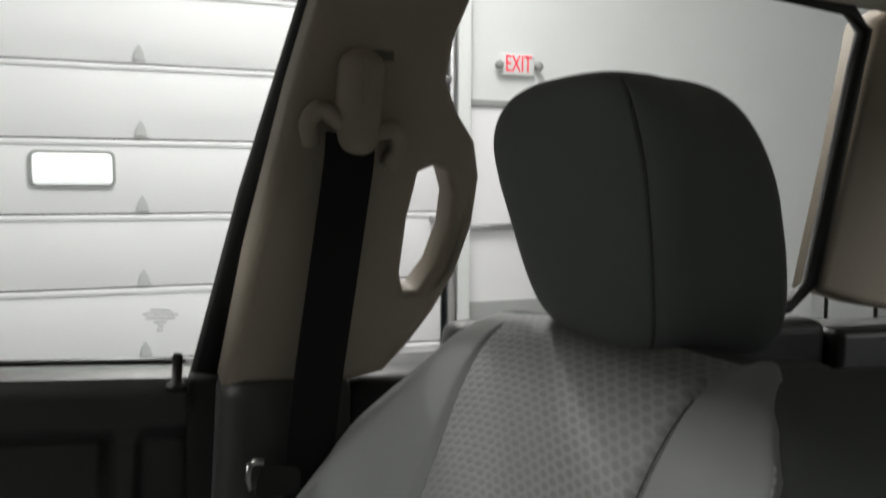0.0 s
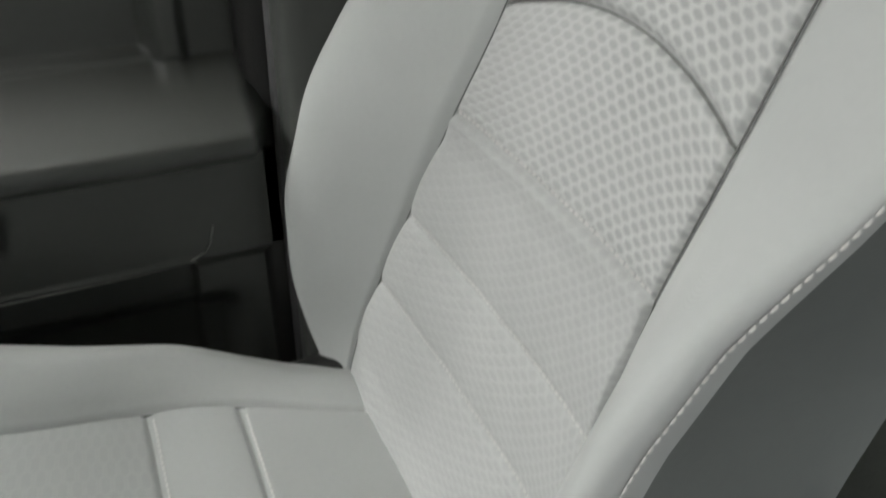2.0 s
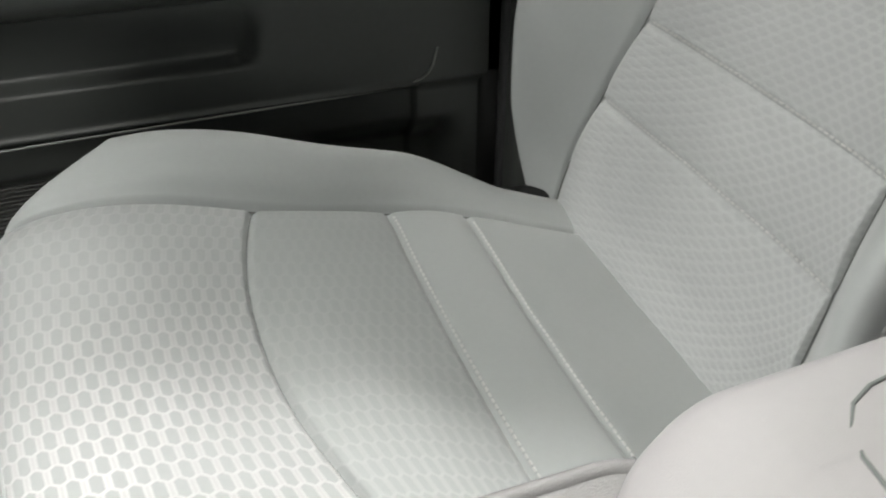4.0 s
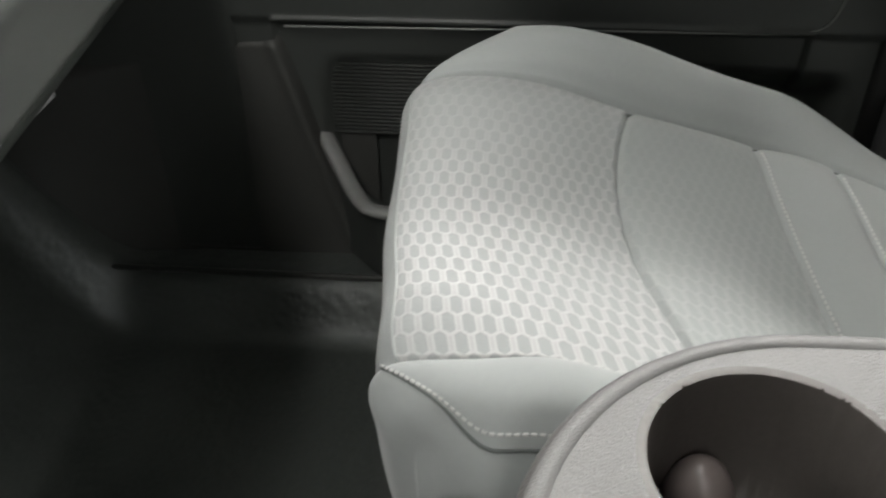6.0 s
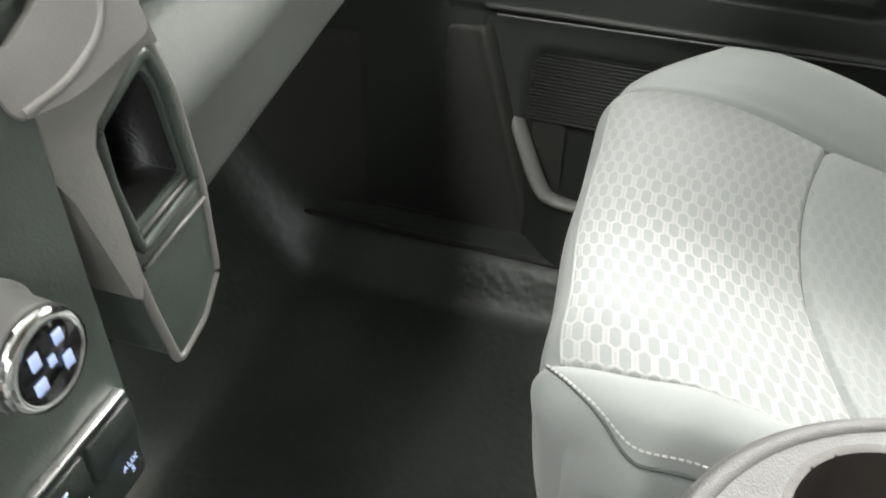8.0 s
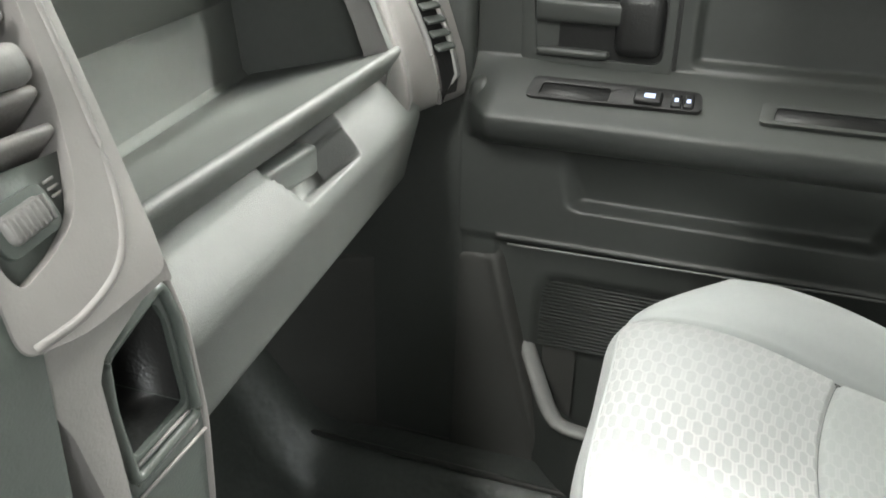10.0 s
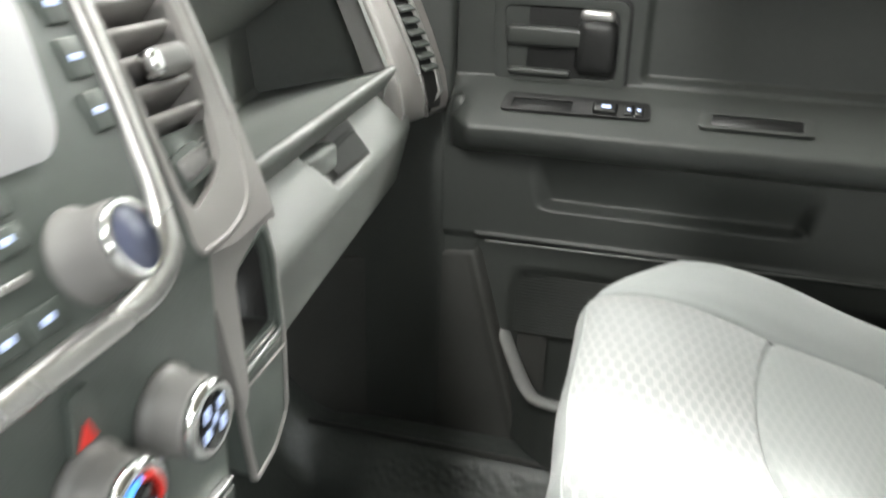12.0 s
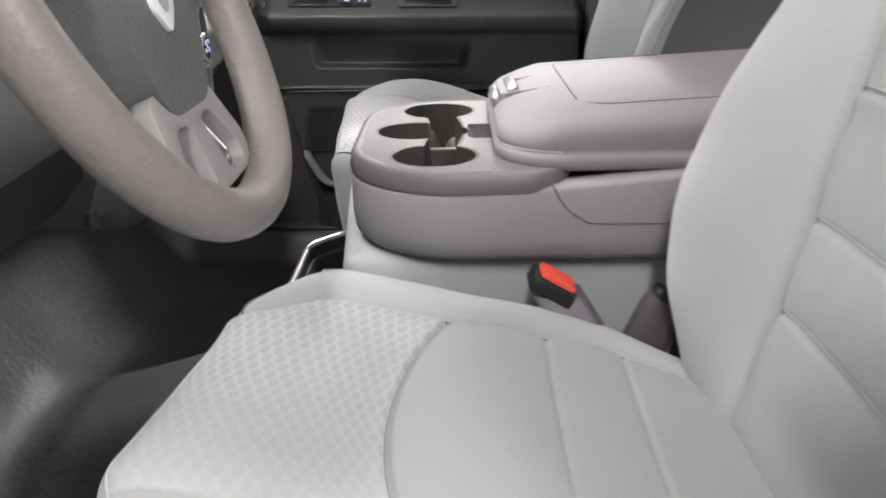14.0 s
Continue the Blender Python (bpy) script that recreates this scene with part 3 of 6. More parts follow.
belt = thing("seat_belt", "black woven seat belt hanging from its beige guide", "seat belt", (0.72, -0.08, 0.2))
gm = Matrix.Translation((0.690, -0.122, 1.042)) @ Matrix.Rotation(radians(-9), 4, Vector((0, 1, 0)))
part("guide_cover", rbox(-0.018, 0.02, -0.021, 0.021, -0.048, 0.048, 0.019, 6, gm), BEIGE, belt, "beige belt guide cover")
part("cover_rib", rbox(-0.021, -0.014, -0.002, 0.002, 0.0, 0.04, 0.0015, 2, gm), BEIGE, belt)
ring = spline([(px, py + 0.022, pz + 0.004) for px, py, pz in ((0.703, -0.105, 1.000), (0.695, -0.100, 1.018), (0.690, -0.110, 1.030), (0.690, -0.128, 1.020), (0.690, -0.148, 1.010), (0.690, -0.168, 1.015), (0.692, -0.180, 1.016), (0.700, -0.185, 1.000), (0.705, -0.178, 0.984))], 50)
part("guide_ring", tube([tuple(p) for p in ring], 0.0085, 10), BEIGE, belt, "beige belt guide ring")
path = [(0.690, -0.116, 1.014), (0.688, -0.115, 0.99), (0.697, -0.106, 0.88), (0.706, -0.098, 0.78), (0.724, -0.097, 0.69), (0.744, -0.10, 0.58), (0.757, -0.09, 0.40), (0.76, -0.07, 0.12)]
pts = spline(path, 40)
v, fc = [], []
for i, p in enumerate(pts):
    w = np.array([0.10, -1.0, -0.02]) * 0.0235
    for s_, o in ((-1, 0.0), (1, 0.0), (1, 0.0022), (-1, 0.0022)):
        v.append(tuple(p + w * s_ + np.array([o, 0, 0])))
for i in range(len(pts) - 1):
    for j in range(4):
        fc.append((i * 4 + j, i * 4 + (j + 1) % 4, i * 4 + 4 + (j + 1) % 4, i * 4 + 4 + j))
mesh_ob("webbing", v, fc, BELT, belt, "black belt webbing", False)
part("tongue", plate(rounded([(-0.034, -0.014), (0.006, -0.010), (0.006, 0.012), (-0.030, 0.02)], 0.006), 0.004, Matrix(((0, 0, -1, 0.700), (-1, 0, 0, -0.078), (0, 1, 0, 0.695), (0, 0, 0, 1))), 0.001), BLACK, belt, "black belt tongue")
part("tongue_edge", tube([(0.704, -0.038, 0.712), (0.702, -0.042, 0.716), (0.700, -0.050, 0.716)], 0.003, 8), METAL, belt, "bright metal tongue edge")
part("tongue_edge", tube([(0.704, -0.038, 0.714), (0.704, -0.037, 0.700), (0.704, -0.040, 0.690)], 0.003, 8), METAL, belt, "bright metal tongue edge")

shift(pil, 0.008, 0.022, 0.0)
shift(belt, 0.004, 0.012, 0.0)
# rear door and rear of the cab
tagged(part("rear_door_trim", rbox(0.80, 0.86, -0.80, -0.26, 0.05, 0.822, 0.02), BLACK), "black rear door trim", "car door", kind="structure")
cp = part("rear_pillar_trim", plate([(-0.775, 0.86), (-0.86, 0.84), (-1.22, 0.80), (-1.22, 1.26), (-0.90, 1.26), (-0.835, 1.22), (-0.81, 1.05)], 0.05, Matrix.Translation((0.80, 0, 0)) @ TO_SIDE, 0.012), BEIGE)
tagged(cp, "beige rear pillar trim", "pillar trim", kind="structure")
tagged(part("window_seal", tube([(0.80, -0.30, 0.820), (0.80, -0.72, 0.842), (0.80, -0.758, 0.870), (0.795, -0.80, 1.15), (0.79, -0.805, 1.20), (0.785, -0.77, 1.225), (0.78, -0.30, 1.245)], 0.011, 8), BLACK), "black rubber seal round the rear side window", "seal", kind="structure")
tagged(part("wall_rear", rbox(-0.86, 0.90, -1.26, -1.2, -0.05, 0.80, 0.01), BLACK), "dark rear wall of the cab", "wall", kind="structure")
tagged(part("rear_side_lower", rbox(0.78, 0.90, -1.22, -0.80, -0.05, 0.81, 0.01), BLACK), "dark lower rear side trim", "wall", kind="structure")
tagged(part("rear_side_lower", rbox(-0.86, -0.78, -1.22, -0.30, -0.05, 0.81, 0.01), BLACK), "dark lower rear side trim", "wall", kind="structure")
tagged(part("ceiling", rbox(-0.66, 0.70, -1.22, 0.42, 1.245, 1.27, 0.01), LINER), "pale cloth headliner of the cab", "ceiling", kind="structure")
tagged(part("roof_rail", rbox(0.68, 0.80, -1.22, 0.45, 1.225, 1.29, 0.02), LINER), "pale trim along the roof rail", "roof rail", kind="structure")
tagged(part("roof_rail", rbox(-0.80, -0.64, -1.22, 0.45, 1.235, 1.29, 0.02), LINER), "pale trim along the roof rail", "roof rail", kind="structure")
for sx in (1, -1):
    tagged(part("front_pillar", tube([(0.80 * sx, 1.02, 0.80), (0.76 * sx, 0.75, 1.0), (0.71 * sx, 0.42, 1.26)], 0.035, 10), BLACK), "dark windscreen pillar", "pillar", kind="structure")
tagged(part("centre_pillar", rbox(-0.83, -0.75, -0.30, -0.12, 0.0, 1.26, 0.02), BEIGE), "beige trim of the driver side pillar", "pillar", kind="structure")
tagged(part("pillar_core", rbox(0.80, 0.90, -0.31, 0.02, -0.05, 0.775, 0.01), BLACK), "black door jamb between the doors", "pillar", kind="structure")
# ---- seats ----
def seat(sx, label, dz=0.0, dy=0.0, back_dy=0.0):
    """A cloth bucket seat; sx is the side of the cab it stands on, its outer side away from the middle."""
    c = sx * CX
    top = thing("truck_seat", label, "car seat", (c, 0.2, 0.02), "front seats")

    def put(name, fn, us, ss, region_of, mats, labels, wide=1.0, ahead=0.0):
        P = np.array([[fn(u, s) for u in us] for s in ss])
        n = len(us)
        uv = np.array([[(u * wide, s) for u in us] for s in ss]).reshape(-1, 2)
        allv = P.reshape(-1, 3)
        allv[:, 0] = c + sx * allv[:, 0]
        allv[:, 1] += dy + ahead
        allv[:, 2] += dz
        groups = {}
        for j in range(len(ss) - 1):
            for i in range(n - 1):
                q = (j * n + i, j * n + i + 1, (j + 1) * n + i + 1, (j + 1) * n + i)
                if sx < 0:
                    q = q[::-1]
                groups.setdefault(region_of((us[i] + us[i + 1]) / 2, (ss[j] + ss[j + 1]) / 2), []).append(q)
        made = {}
        for key, quads in groups.items():
            used = sorted({k for q in quads for k in q})
            back = {k: r for r, k in enumerate(used)}
            made[key] = mesh_ob(key, allv[used], [tuple(back[k] for k in q) for q in quads], mats[key], top, labels.get(key, ""), True, uv[used])
        return made

    def line(fn, pts, ahead=0.0):
        """Points and normals on a surface along a list of (u, s)."""
        out, ups = [], []
        for u, s in pts:
            p = np.array(fn(u, s))
            a = np.array(fn(u + 0.002, s)) - p
            b = np.array(fn(u, s + 0.002)) - p
            nrm = np.cross(a, b)
            nrm /= np.linalg.norm(nrm) + 1e-9
            if nrm[1] + nrm[2] < 0:
                nrm = -nrm
            p = np.array([c + sx * p[0], p[1] + dy + ahead, p[2] + dz])
            out.append(p + np.array([sx * nrm[0], nrm[1], nrm[2]]) * 0.0005)
            ups.append((sx * nrm[0], nrm[1], nrm[2]))
        return out, ups

    # cushion -------------------------------------------------------------
    prof = spline([(-0.10, 0.235), (-0.045, 0.250), (0.02, 0.274), (0.09, 0.300), (0.17, 0.323), (0.29, 0.358), (0.38, 0.380), (0.435, 0.3875), (0.467, 0.384), (0.482, 0.370), (0.487, 0.345), (0.486, 0.30), (0.480, 0.25), (0.467, 0.18), (0.45, 0.11)], 240)
    arc = np.r_[0, np.cumsum(np.linalg.norm(np.diff(prof, axis=0), axis=1))]
    total = arc[-1]
    far = int(np.argmax(prof[:, 0]))
    s_at = lambda y: float(np.interp(y, prof[:far, 0], arc[:far]))
    INS = 0.180
    cross = spline([(0.0, 0.0), (0.08, 0.0), (0.15, 0.001), (INS, 0.0), (0.198, 0.016), (0.225, 0.030), (0.250, 0.026), (0.268, 0.004), (0.276, -0.04), (0.274, -0.10), (0.26, -0.17)], 200)
    carc = np.r_[0, np.cumsum(np.linalg.norm(np.diff(cross, axis=0), axis=1))]
    inner = spline([(0.0, 0.0), (0.08, 0.0), (0.15, 0.001), (INS, 0.0), (0.193, 0.011), (0.210, 0.013), (0.226, 0.005), (0.237, -0.02), (0.242, -0.06), (0.240, -0.11), (0.23, -0.19)], 200)
    iarc = np.r_[0, np.cumsum(np.linalg.norm(np.diff(inner, axis=0), axis=1))]
    useam = float(np.interp(INS, cross[:110, 0], carc[:110]))
    S1, S2, SF = s_at(0.168), s_at(0.086), s_at(0.314)
    s_front = s_at(0.472)

    def front_curve(u):
        return SF - 0.030 * ((u - 0.035) / 0.17) ** 2

    def cushion(u, s):
        au = abs(u)
        side = 1 if u >= 0 else -1
        y, z = np.interp(s, arc, prof[:, 0]), np.interp(s, arc, prof[:, 1])
        y2, z2 = np.interp(s + 0.004, arc, prof[:, 0]), np.interp(s + 0.004, arc, prof[:, 1])
        t = np.array([y2 - y, z2 - z])
        t /= np.linalg.norm(t) + 1e-9
        if s > total - 0.005:
            t = np.array([-0.5, -0.86])
        nrm = np.array([-t[1], t[0]])
        if side > 0:
            lx, h = np.interp(au, carc, cross[:, 0]), np.interp(au, carc, cross[:, 1])
        else:
            lx, h = np.interp(au, iarc, inner[:, 0]), np.interp(au, iarc, inner[:, 1])
        if h > 0:
            k = 0.35 + 0.95 * rise(0.02, 0.16, y) * (1 - 0.75 * rise(0.27, 0.47, y) * (side > 0))
            k *= 1 - 0.75 * rise(s_front - 0.03, s_front + 0.07, s)
            h *= k
        # rounded plan at the front corners, slight taper to the back
        wide = 1 - 0.15 * rise(0.40, 0.53, y) * rise(0.10, 0.26, lx) - 0.06 * rise(0.10, -0.08, y)
        lx *= 1 + (0.11 * rise(0.27, 0.14, y) - 0.05 * rise(0.2, 0.4, y)) * (1 - rise(0.19, 0.26, lx))
        lx *= wide
        # seams
        d = 0.0
        if s < s_front + 0.015:
            d += 0.0060 * math.exp(-(((au - useam) / 0.0028) ** 2)) * (1 - rise(s_front - 0.01, s_front + 0.012, s))
        if au < useam:
            d += 0.0055 * math.exp(-(((s - front_curve(u)) / 0.0030) ** 2))
            d += 0.0035 * math.exp(-(((s - S1) / 0.004) ** 2)) + 0.0035 * math.exp(-(((s - S2) / 0.004) ** 2))
            # soft padding between the seams
            h += 0.004 * math.sin(math.pi * min(1, max(0, (s - S2) / (S1 - S2)))) + 0.004 * math.sin(math.pi * min(1, max(0, (s - S1) / (front_curve(u) - S1))))
            h -= 0.006 * (1 - (au / useam) ** 2)
        h -= d
        h += 0.0015 * noise.noise(Vector((u * 14, s * 14, sx * 3)))
        corner = rise(0.38, 0.485, y) if s < s_front + 0.05 else 1.0
        y -= corner * (0.078 * rise(0.13, 0.28, lx) if side > 0 else 0.028 * rise(0.13, 0.245, lx))
        y += 0.015 * rise(-0.15, 0.0, lx * side) * (rise(0.36, 0.47, y) if s < s_front + 0.05 else 1.0)
        if side > 0:
            z -= 0.024 * (rise(0.35, 0.48, y) if s < s_front + 0.05 else 1.0) * rise(0.12, 0.27, lx)
        yy, zz = y + nrm[0] * max(h, -0.012), z + (nrm[1] * h if h > -0.012 else -0.012 * nrm[1] + (h + 0.012))
        if side < 0:
            zz -= 0.026 * rise(0.37, 0.46, y) * rise(0.11, 0.20, lx) * (1 - rise(s_front - 0.01, s_front + 0.08, s))
        zz += 0.021 * rise(0.16, 0.45, y) * rise(-0.06, 0.17, lx * side) * (1 - rise(s_front, s_front + 0.12, s))
        return (lx * side, yy, zz)

    # fine rows near the seams
    us = np.unique(np.round(np.r_[np.linspace(-iarc[-1], carc[-1], 190), [useam + k * 0.0016 for k in range(-4, 5)], [-useam + k * 0.0016 for k in range(-4, 5)]], 5))
    ss = np.unique(np.round(np.r_[np.linspace(0, total, 170), [v_ + k * 0.002 for v_ in (S1, S2) for k in range(-4, 5)]], 5))

    def region(u, s):
        if abs(u) > useam:
            return "outer_bolster" if u > 0 else "inner_bolster"
        if s > s_front + 0.006:
            return "cushion_front"
        if s > front_curve(u):
            return "front_insert"
        return "cushion_insert" if s > S1 else "rear_insert"

    SM = front_curve(0.10)

    def warp(u, t):
        if t <= S1 or t >= s_front or abs(u) > useam + 0.01:
            return t
        fc_ = front_curve(u)
        return S1 + (t - S1) * (fc_ - S1) / (SM - S1) if t <= SM else fc_ + (t - SM) * (s_front - fc_) / (s_front - SM)

    ss = np.unique(np.round(np.r_[ss, [SM + k * 0.0018 for k in range(-4, 5)]], 5))
    put("cushion", lambda u, t: cushion(u, warp(u, t)), us, ss, lambda u, t: region(u, warp(u, t)), {"outer_bolster": CLOTH, "inner_bolster": CLOTH, "cushion_front": CLOTH, "front_insert": HEXC if sx > 0 else HEXD, "cushion_insert": HEXF if sx > 0 else INSERT, "rear_insert": CLOTH if sx > 0 else INSERT}, {"front_insert": "grey cloth with honeycomb weave"})
    for S in (S1, S2):
        p, n_ = line(cushion, [(u, S - 0.0045) for u in np.linspace(-0.172, 0.172, 60)])
        if sx > 0:
            stitches("stitching", p, n_, top)
    # dark sewn seams
    for pts in ([(useam, s) for s in np.linspace(0.03, s_front - 0.004, 90)], [(-useam, s) for s in np.linspace(0.03, s_front - 0.002, 90)], [(u, front_curve(u)) for u in np.linspace(-useam, useam, 70)]):
        p, n_ = line(cushion, pts)
        part("seam", tube([tuple(a) for a in p], 0.0008, 5), SEAM, top, "dark sewn seam")
    # thread along the inner front corner
    ue = float(np.interp(0.214, inner[:130, 0], iarc[:130]))
    lead = [(-ue - 0.022, s) for s in np.linspace(s_at(0.16), s_at(0.408), 50)] + [(-ue - 0.022 + (ue + 0.018 - useam) * q**2.4, s_at(0.408) + (s_front + 0.012 - s_at(0.408)) * q) for q in np.linspace(0.05, 1, 24)]
    p, n_ = line(cushion, lead)
    if sx > 0:
        stitches("stitching", [a + 0.0012 * np.array(b) for a, b in zip(p, n_)], n_, top, 0.0031, 0.0045)
    p, n_ = line(cushion, [(u - 0.009 * (1 - rise(50, 73, i)), s) for i, (u, s) in enumerate(lead)])
    part("piping", tube([tuple(a) for a in p], 0.0013, 6), SIDE, top, "dark sewn edge seam")
    # sewn edge where the honeycomb cloth turns down at the front
    p, n_ = line(cushion, [(u, s_front + 0.004) for u in np.linspace(-useam, useam, 40)])
    part("piping", tube([tuple(np.array(a) - 0.0008 * np.array(b)) for a, b in zip(p, n_)], 0.0013, 6), CLOTH, top)

    # backrest -------------------------------------------------------------
    bp = spline([(-0.03, 0.20), (-0.036, 0.26), (-0.058, 0.35), (-0.082, 0.46), (-0.105, 0.57), (-0.133, 0.68), (-0.168, 0.77), (-0.202, 0.835), (-0.232, 0.868), (-0.27, 0.878), (-0.305, 0.86), (-0.325, 0.80), (-0.31, 0.6)], 260)
    barc = np.r_[0, np.cumsum(np.linalg.norm(np.diff(bp, axis=0), axis=1))]
    btot = barc[-1]
    bs = lambda z: float(np.interp(z, bp[:190, 1], barc[:190]))
    s_top = bs(0.862)
    hz, hh_ = [0.20, 0.25, 0.30, 0.36, 0.46, 0.56, 0.64, 0.70, 0.77, 0.86], [0.005, 0.014, 0.042, 0.070, 0.088, 0.083, 0.060, 0.038, 0.024, 0.010]
    zs, ws = [0.20, 0.26, 0.32, 0.39, 0.49, 0.59, 0.67, 0.71, 0.77, 0.83, 0.88], [0.235, 0.244, 0.242, 0.224, 0.190, 0.154, 0.128, 0.120, 0.122, 0.135, 0.14]
    nzs, nws = [0.20, 0.42, 0.50, 0.55, 0.615, 0.675, 0.73, 0.78, 0.88], [0.125, 0.112, 0.112, 0.114, 0.118, 0.124, 0.130, 0.136, 0.140]
    ihh = [0.005, 0.014, 0.045, 0.080, 0.100, 0.083, 0.056, 0.026, 0.018, 0.008]
    izs, iws = [0.20, 0.30, 0.45, 0.57, 0.63, 0.67, 0.72, 0.79, 0.82, 0.845, 0.862, 0.88], [0.222, 0.216, 0.208, 0.206, 0.210, 0.218, 0.231, 0.242, 0.240, 0.229, 0.208, 0.175]
    ozs, ows = [0.20, 0.30, 0.45, 0.60, 0.72, 0.80, 0.85, 0.88], [0.262, 0.280, 0.290, 0.284, 0.262, 0.242, 0.222, 0.200]

    def mid_curve(u):
        return bs(0.700) + 0.030 * (1 - (u / 0.15) ** 2) - 0.015

    spread = (np.linspace(-0.035, 0.035, 9), np.array([1, 2, 3, 4, 4, 4, 3, 2, 1]) / 24)

    def soft(z, xs_, ys_):
        """A table read with its corners rounded off."""
        return float(np.interp(z + spread[0], xs_, ys_) @ spread[1])

    B1, B2, B3 = bs(0.591), bs(0.477), bs(0.388)

    def backrest(u, s):
        """u from -1 to 1 over the front; beyond that round the side."""
        au, side = abs(u), (1 if u >= 0 else -1)
        y, z = np.interp(s, barc, bp[:, 0]), np.interp(s, barc, bp[:, 1])
        y2, z2 = np.interp(s + 0.004, barc, bp[:, 0]), np.interp(s + 0.004, barc, bp[:, 1])
        t = np.array([y2 - y, z2 - z])
        t /= np.linalg.norm(t) + 1e-9
        nrm = np.array([t[1], -t[0]])
        zz = z if s < s_top + 0.03 else 0.88
        wa, wb = soft(zz, zs, ws), soft(zz, nzs, nws)
        ins, out = (wa if side > 0 else wb), (soft(zz, ozs, ows) if side > 0 else np.interp(zz, izs, iws))
        # the two halves meet without a kink in the middle
        mean = (wa + wb) / 2
        ins = mean + (ins - mean) * min(1.0, au)
        back_off = 0.0
        if au <= 1:
            lx, h = au * ins, -0.008 * (1 - au**2)
        else:
            k = au - 1  # 0..1 across the bolster, 1..2 down the side
            kk = min(k, 1.0)
            lx = ins + (out - ins) * math.sin(kk * math.pi / 2) ** 0.9
            crest = math.sin(min(1.0, kk / 0.66) * math.pi / 2) ** 1.15 - 0.40 * max(0, (kk - 0.66) / 0.34) ** 2
            h = crest * soft(z, hz, hh_ if side > 0 else ihh) if s < s_top else crest * 0.010
            if k > 1:
                lx -= 0.012 * (k - 1) ** 2
                back_off = 0.30 * (k - 1)
        d = 0.0
        if s < s_top + 0.01:
            d += 0.0065 * math.exp(-(((au - 1) * ins / 0.0035) ** 2))
        if au < 1:
            d += 0.0065 * math.exp(-(((s - mid_curve(u * 0.15)) / 0.004) ** 2))
            for B in (B1, B2, B3):
                d += 0.0032 * math.exp(-(((s - B) / 0.004) ** 2))
            h += 0.004 * abs(math.sin(math.pi * (s - B3) / (B2 - B3))) if B3 - 0.09 < s < B1 else 0
        if au > 1:
            d += 0.004 * math.exp(-(((au - 1.98) * 0.08 / 0.004) ** 2)) * (1 if s < s_top else 0)
        h -= d
        h += 0.0012 * noise.noise(Vector((u * 4, s * 14, sx * 5)))
        drop = (0.060 if side > 0 else 0.018) * (lx / 0.25) ** 2.2 * rise(0.70, 0.88, z if s < s_top else 0.88)
        lean = 0.021 * rise(0.66, 0.86, zz)
        return (lx * side + lean, y + nrm[0] * h - back_off, z + nrm[1] * h - drop)

    ub = np.unique(np.round(np.r_[np.linspace(-1, 1, 110), np.linspace(1, 2.6, 70), np.linspace(-2.6, -1, 70), [g * (1 + k * 0.011) for g in (-1, 1) for k in range(-4, 5)]], 5))
    sb_ = np.unique(np.round(np.r_[np.linspace(0, btot, 190), [v_ + k * 0.002 for v_ in (B1, B2, B3) for k in range(-4, 5)]], 5))

    def bregion(u, s):
        if abs(u) > 1.98:
            return "outer_side_panel" if u > 0 else "inner_side_panel"
        if s > s_top + 0.035:
            return "backrest_shell"
        if abs(u) > 1:
            return "back_bolster_outer" if u > 0 else "back_bolster_inner"
        if s > mid_curve(u * 0.15):
            return "shoulder_insert"
        return "lumbar_insert" if s > B1 else ("middle_insert" if s > B2 else "lower_insert")

    MM = mid_curve(0.08)

    def bwarp(u, t):
        if t <= B1 or t >= s_top or abs(u) > 1.02:
            return t
        mc = mid_curve(u * 0.15)
        return B1 + (t - B1) * (mc - B1) / (MM - B1) if t <= MM else mc + (t - MM) * (s_top - mc) / (s_top - MM)

    sb_ = np.unique(np.round(np.r_[sb_, [MM + k * 0.0018 for k in range(-4, 5)]], 5))
    put("backrest", lambda u, t: backrest(u, bwarp(u, t)), ub, sb_, lambda u, t: bregion(u, bwarp(u, t)), {"outer_side_panel": SIDE, "inner_side_panel": SIDE if sx > 0 else CLOTH, "backrest_shell": SIDE, "back_bolster_outer": CLOTH, "back_bolster_inner": CLOTH, **({"shoulder_insert": HEXB, "lumbar_insert": HEXB, "middle_insert": HEXL, "lower_insert": HEXL} if sx > 0 else dict.fromkeys(("shoulder_insert", "lumbar_insert", "middle_insert", "lower_insert"), INSERT))}, {"inner_side_panel": "cloth side panel", "outer_side_panel": "darker cloth side panel", "shoulder_insert": "grey cloth with embossed honeycomb weave" if sx > 0 else "plain darker grey cloth"}, 0.15, back_dy)
    for B in (B1, B2, B3):
        for off in (0.0045,):
            p, n_ = line(lambda u, s: backrest(u, s), [(u, B + off) for u in np.linspace(-0.96, 0.96, 60)], back_dy)
            stitches("stitching", p, n_, top)
    p, n_ = line(backrest, [(-1.90, s) for s in np.linspace(bs(0.27), bs(0.85), 70)], back_dy)
    stitches("stitching", p, n_, top)

    for pts in ([(1.0, s) for s in np.linspace(bs(0.24), s_top - 0.004, 90)], [(-1.0, s) for s in np.linspace(bs(0.24), s_top - 0.004, 90)], [(u, mid_curve(u * 0.15)) for u in np.linspace(-1, 1, 70)]):
        p, n_ = line(backrest, pts, back_dy)
        part("seam", tube([tuple(np.array(a) + np.array((0.0, 0.0020, 0.0006))) for a in p], 0.0007, 5), SEAM, top, "dark sewn seam")
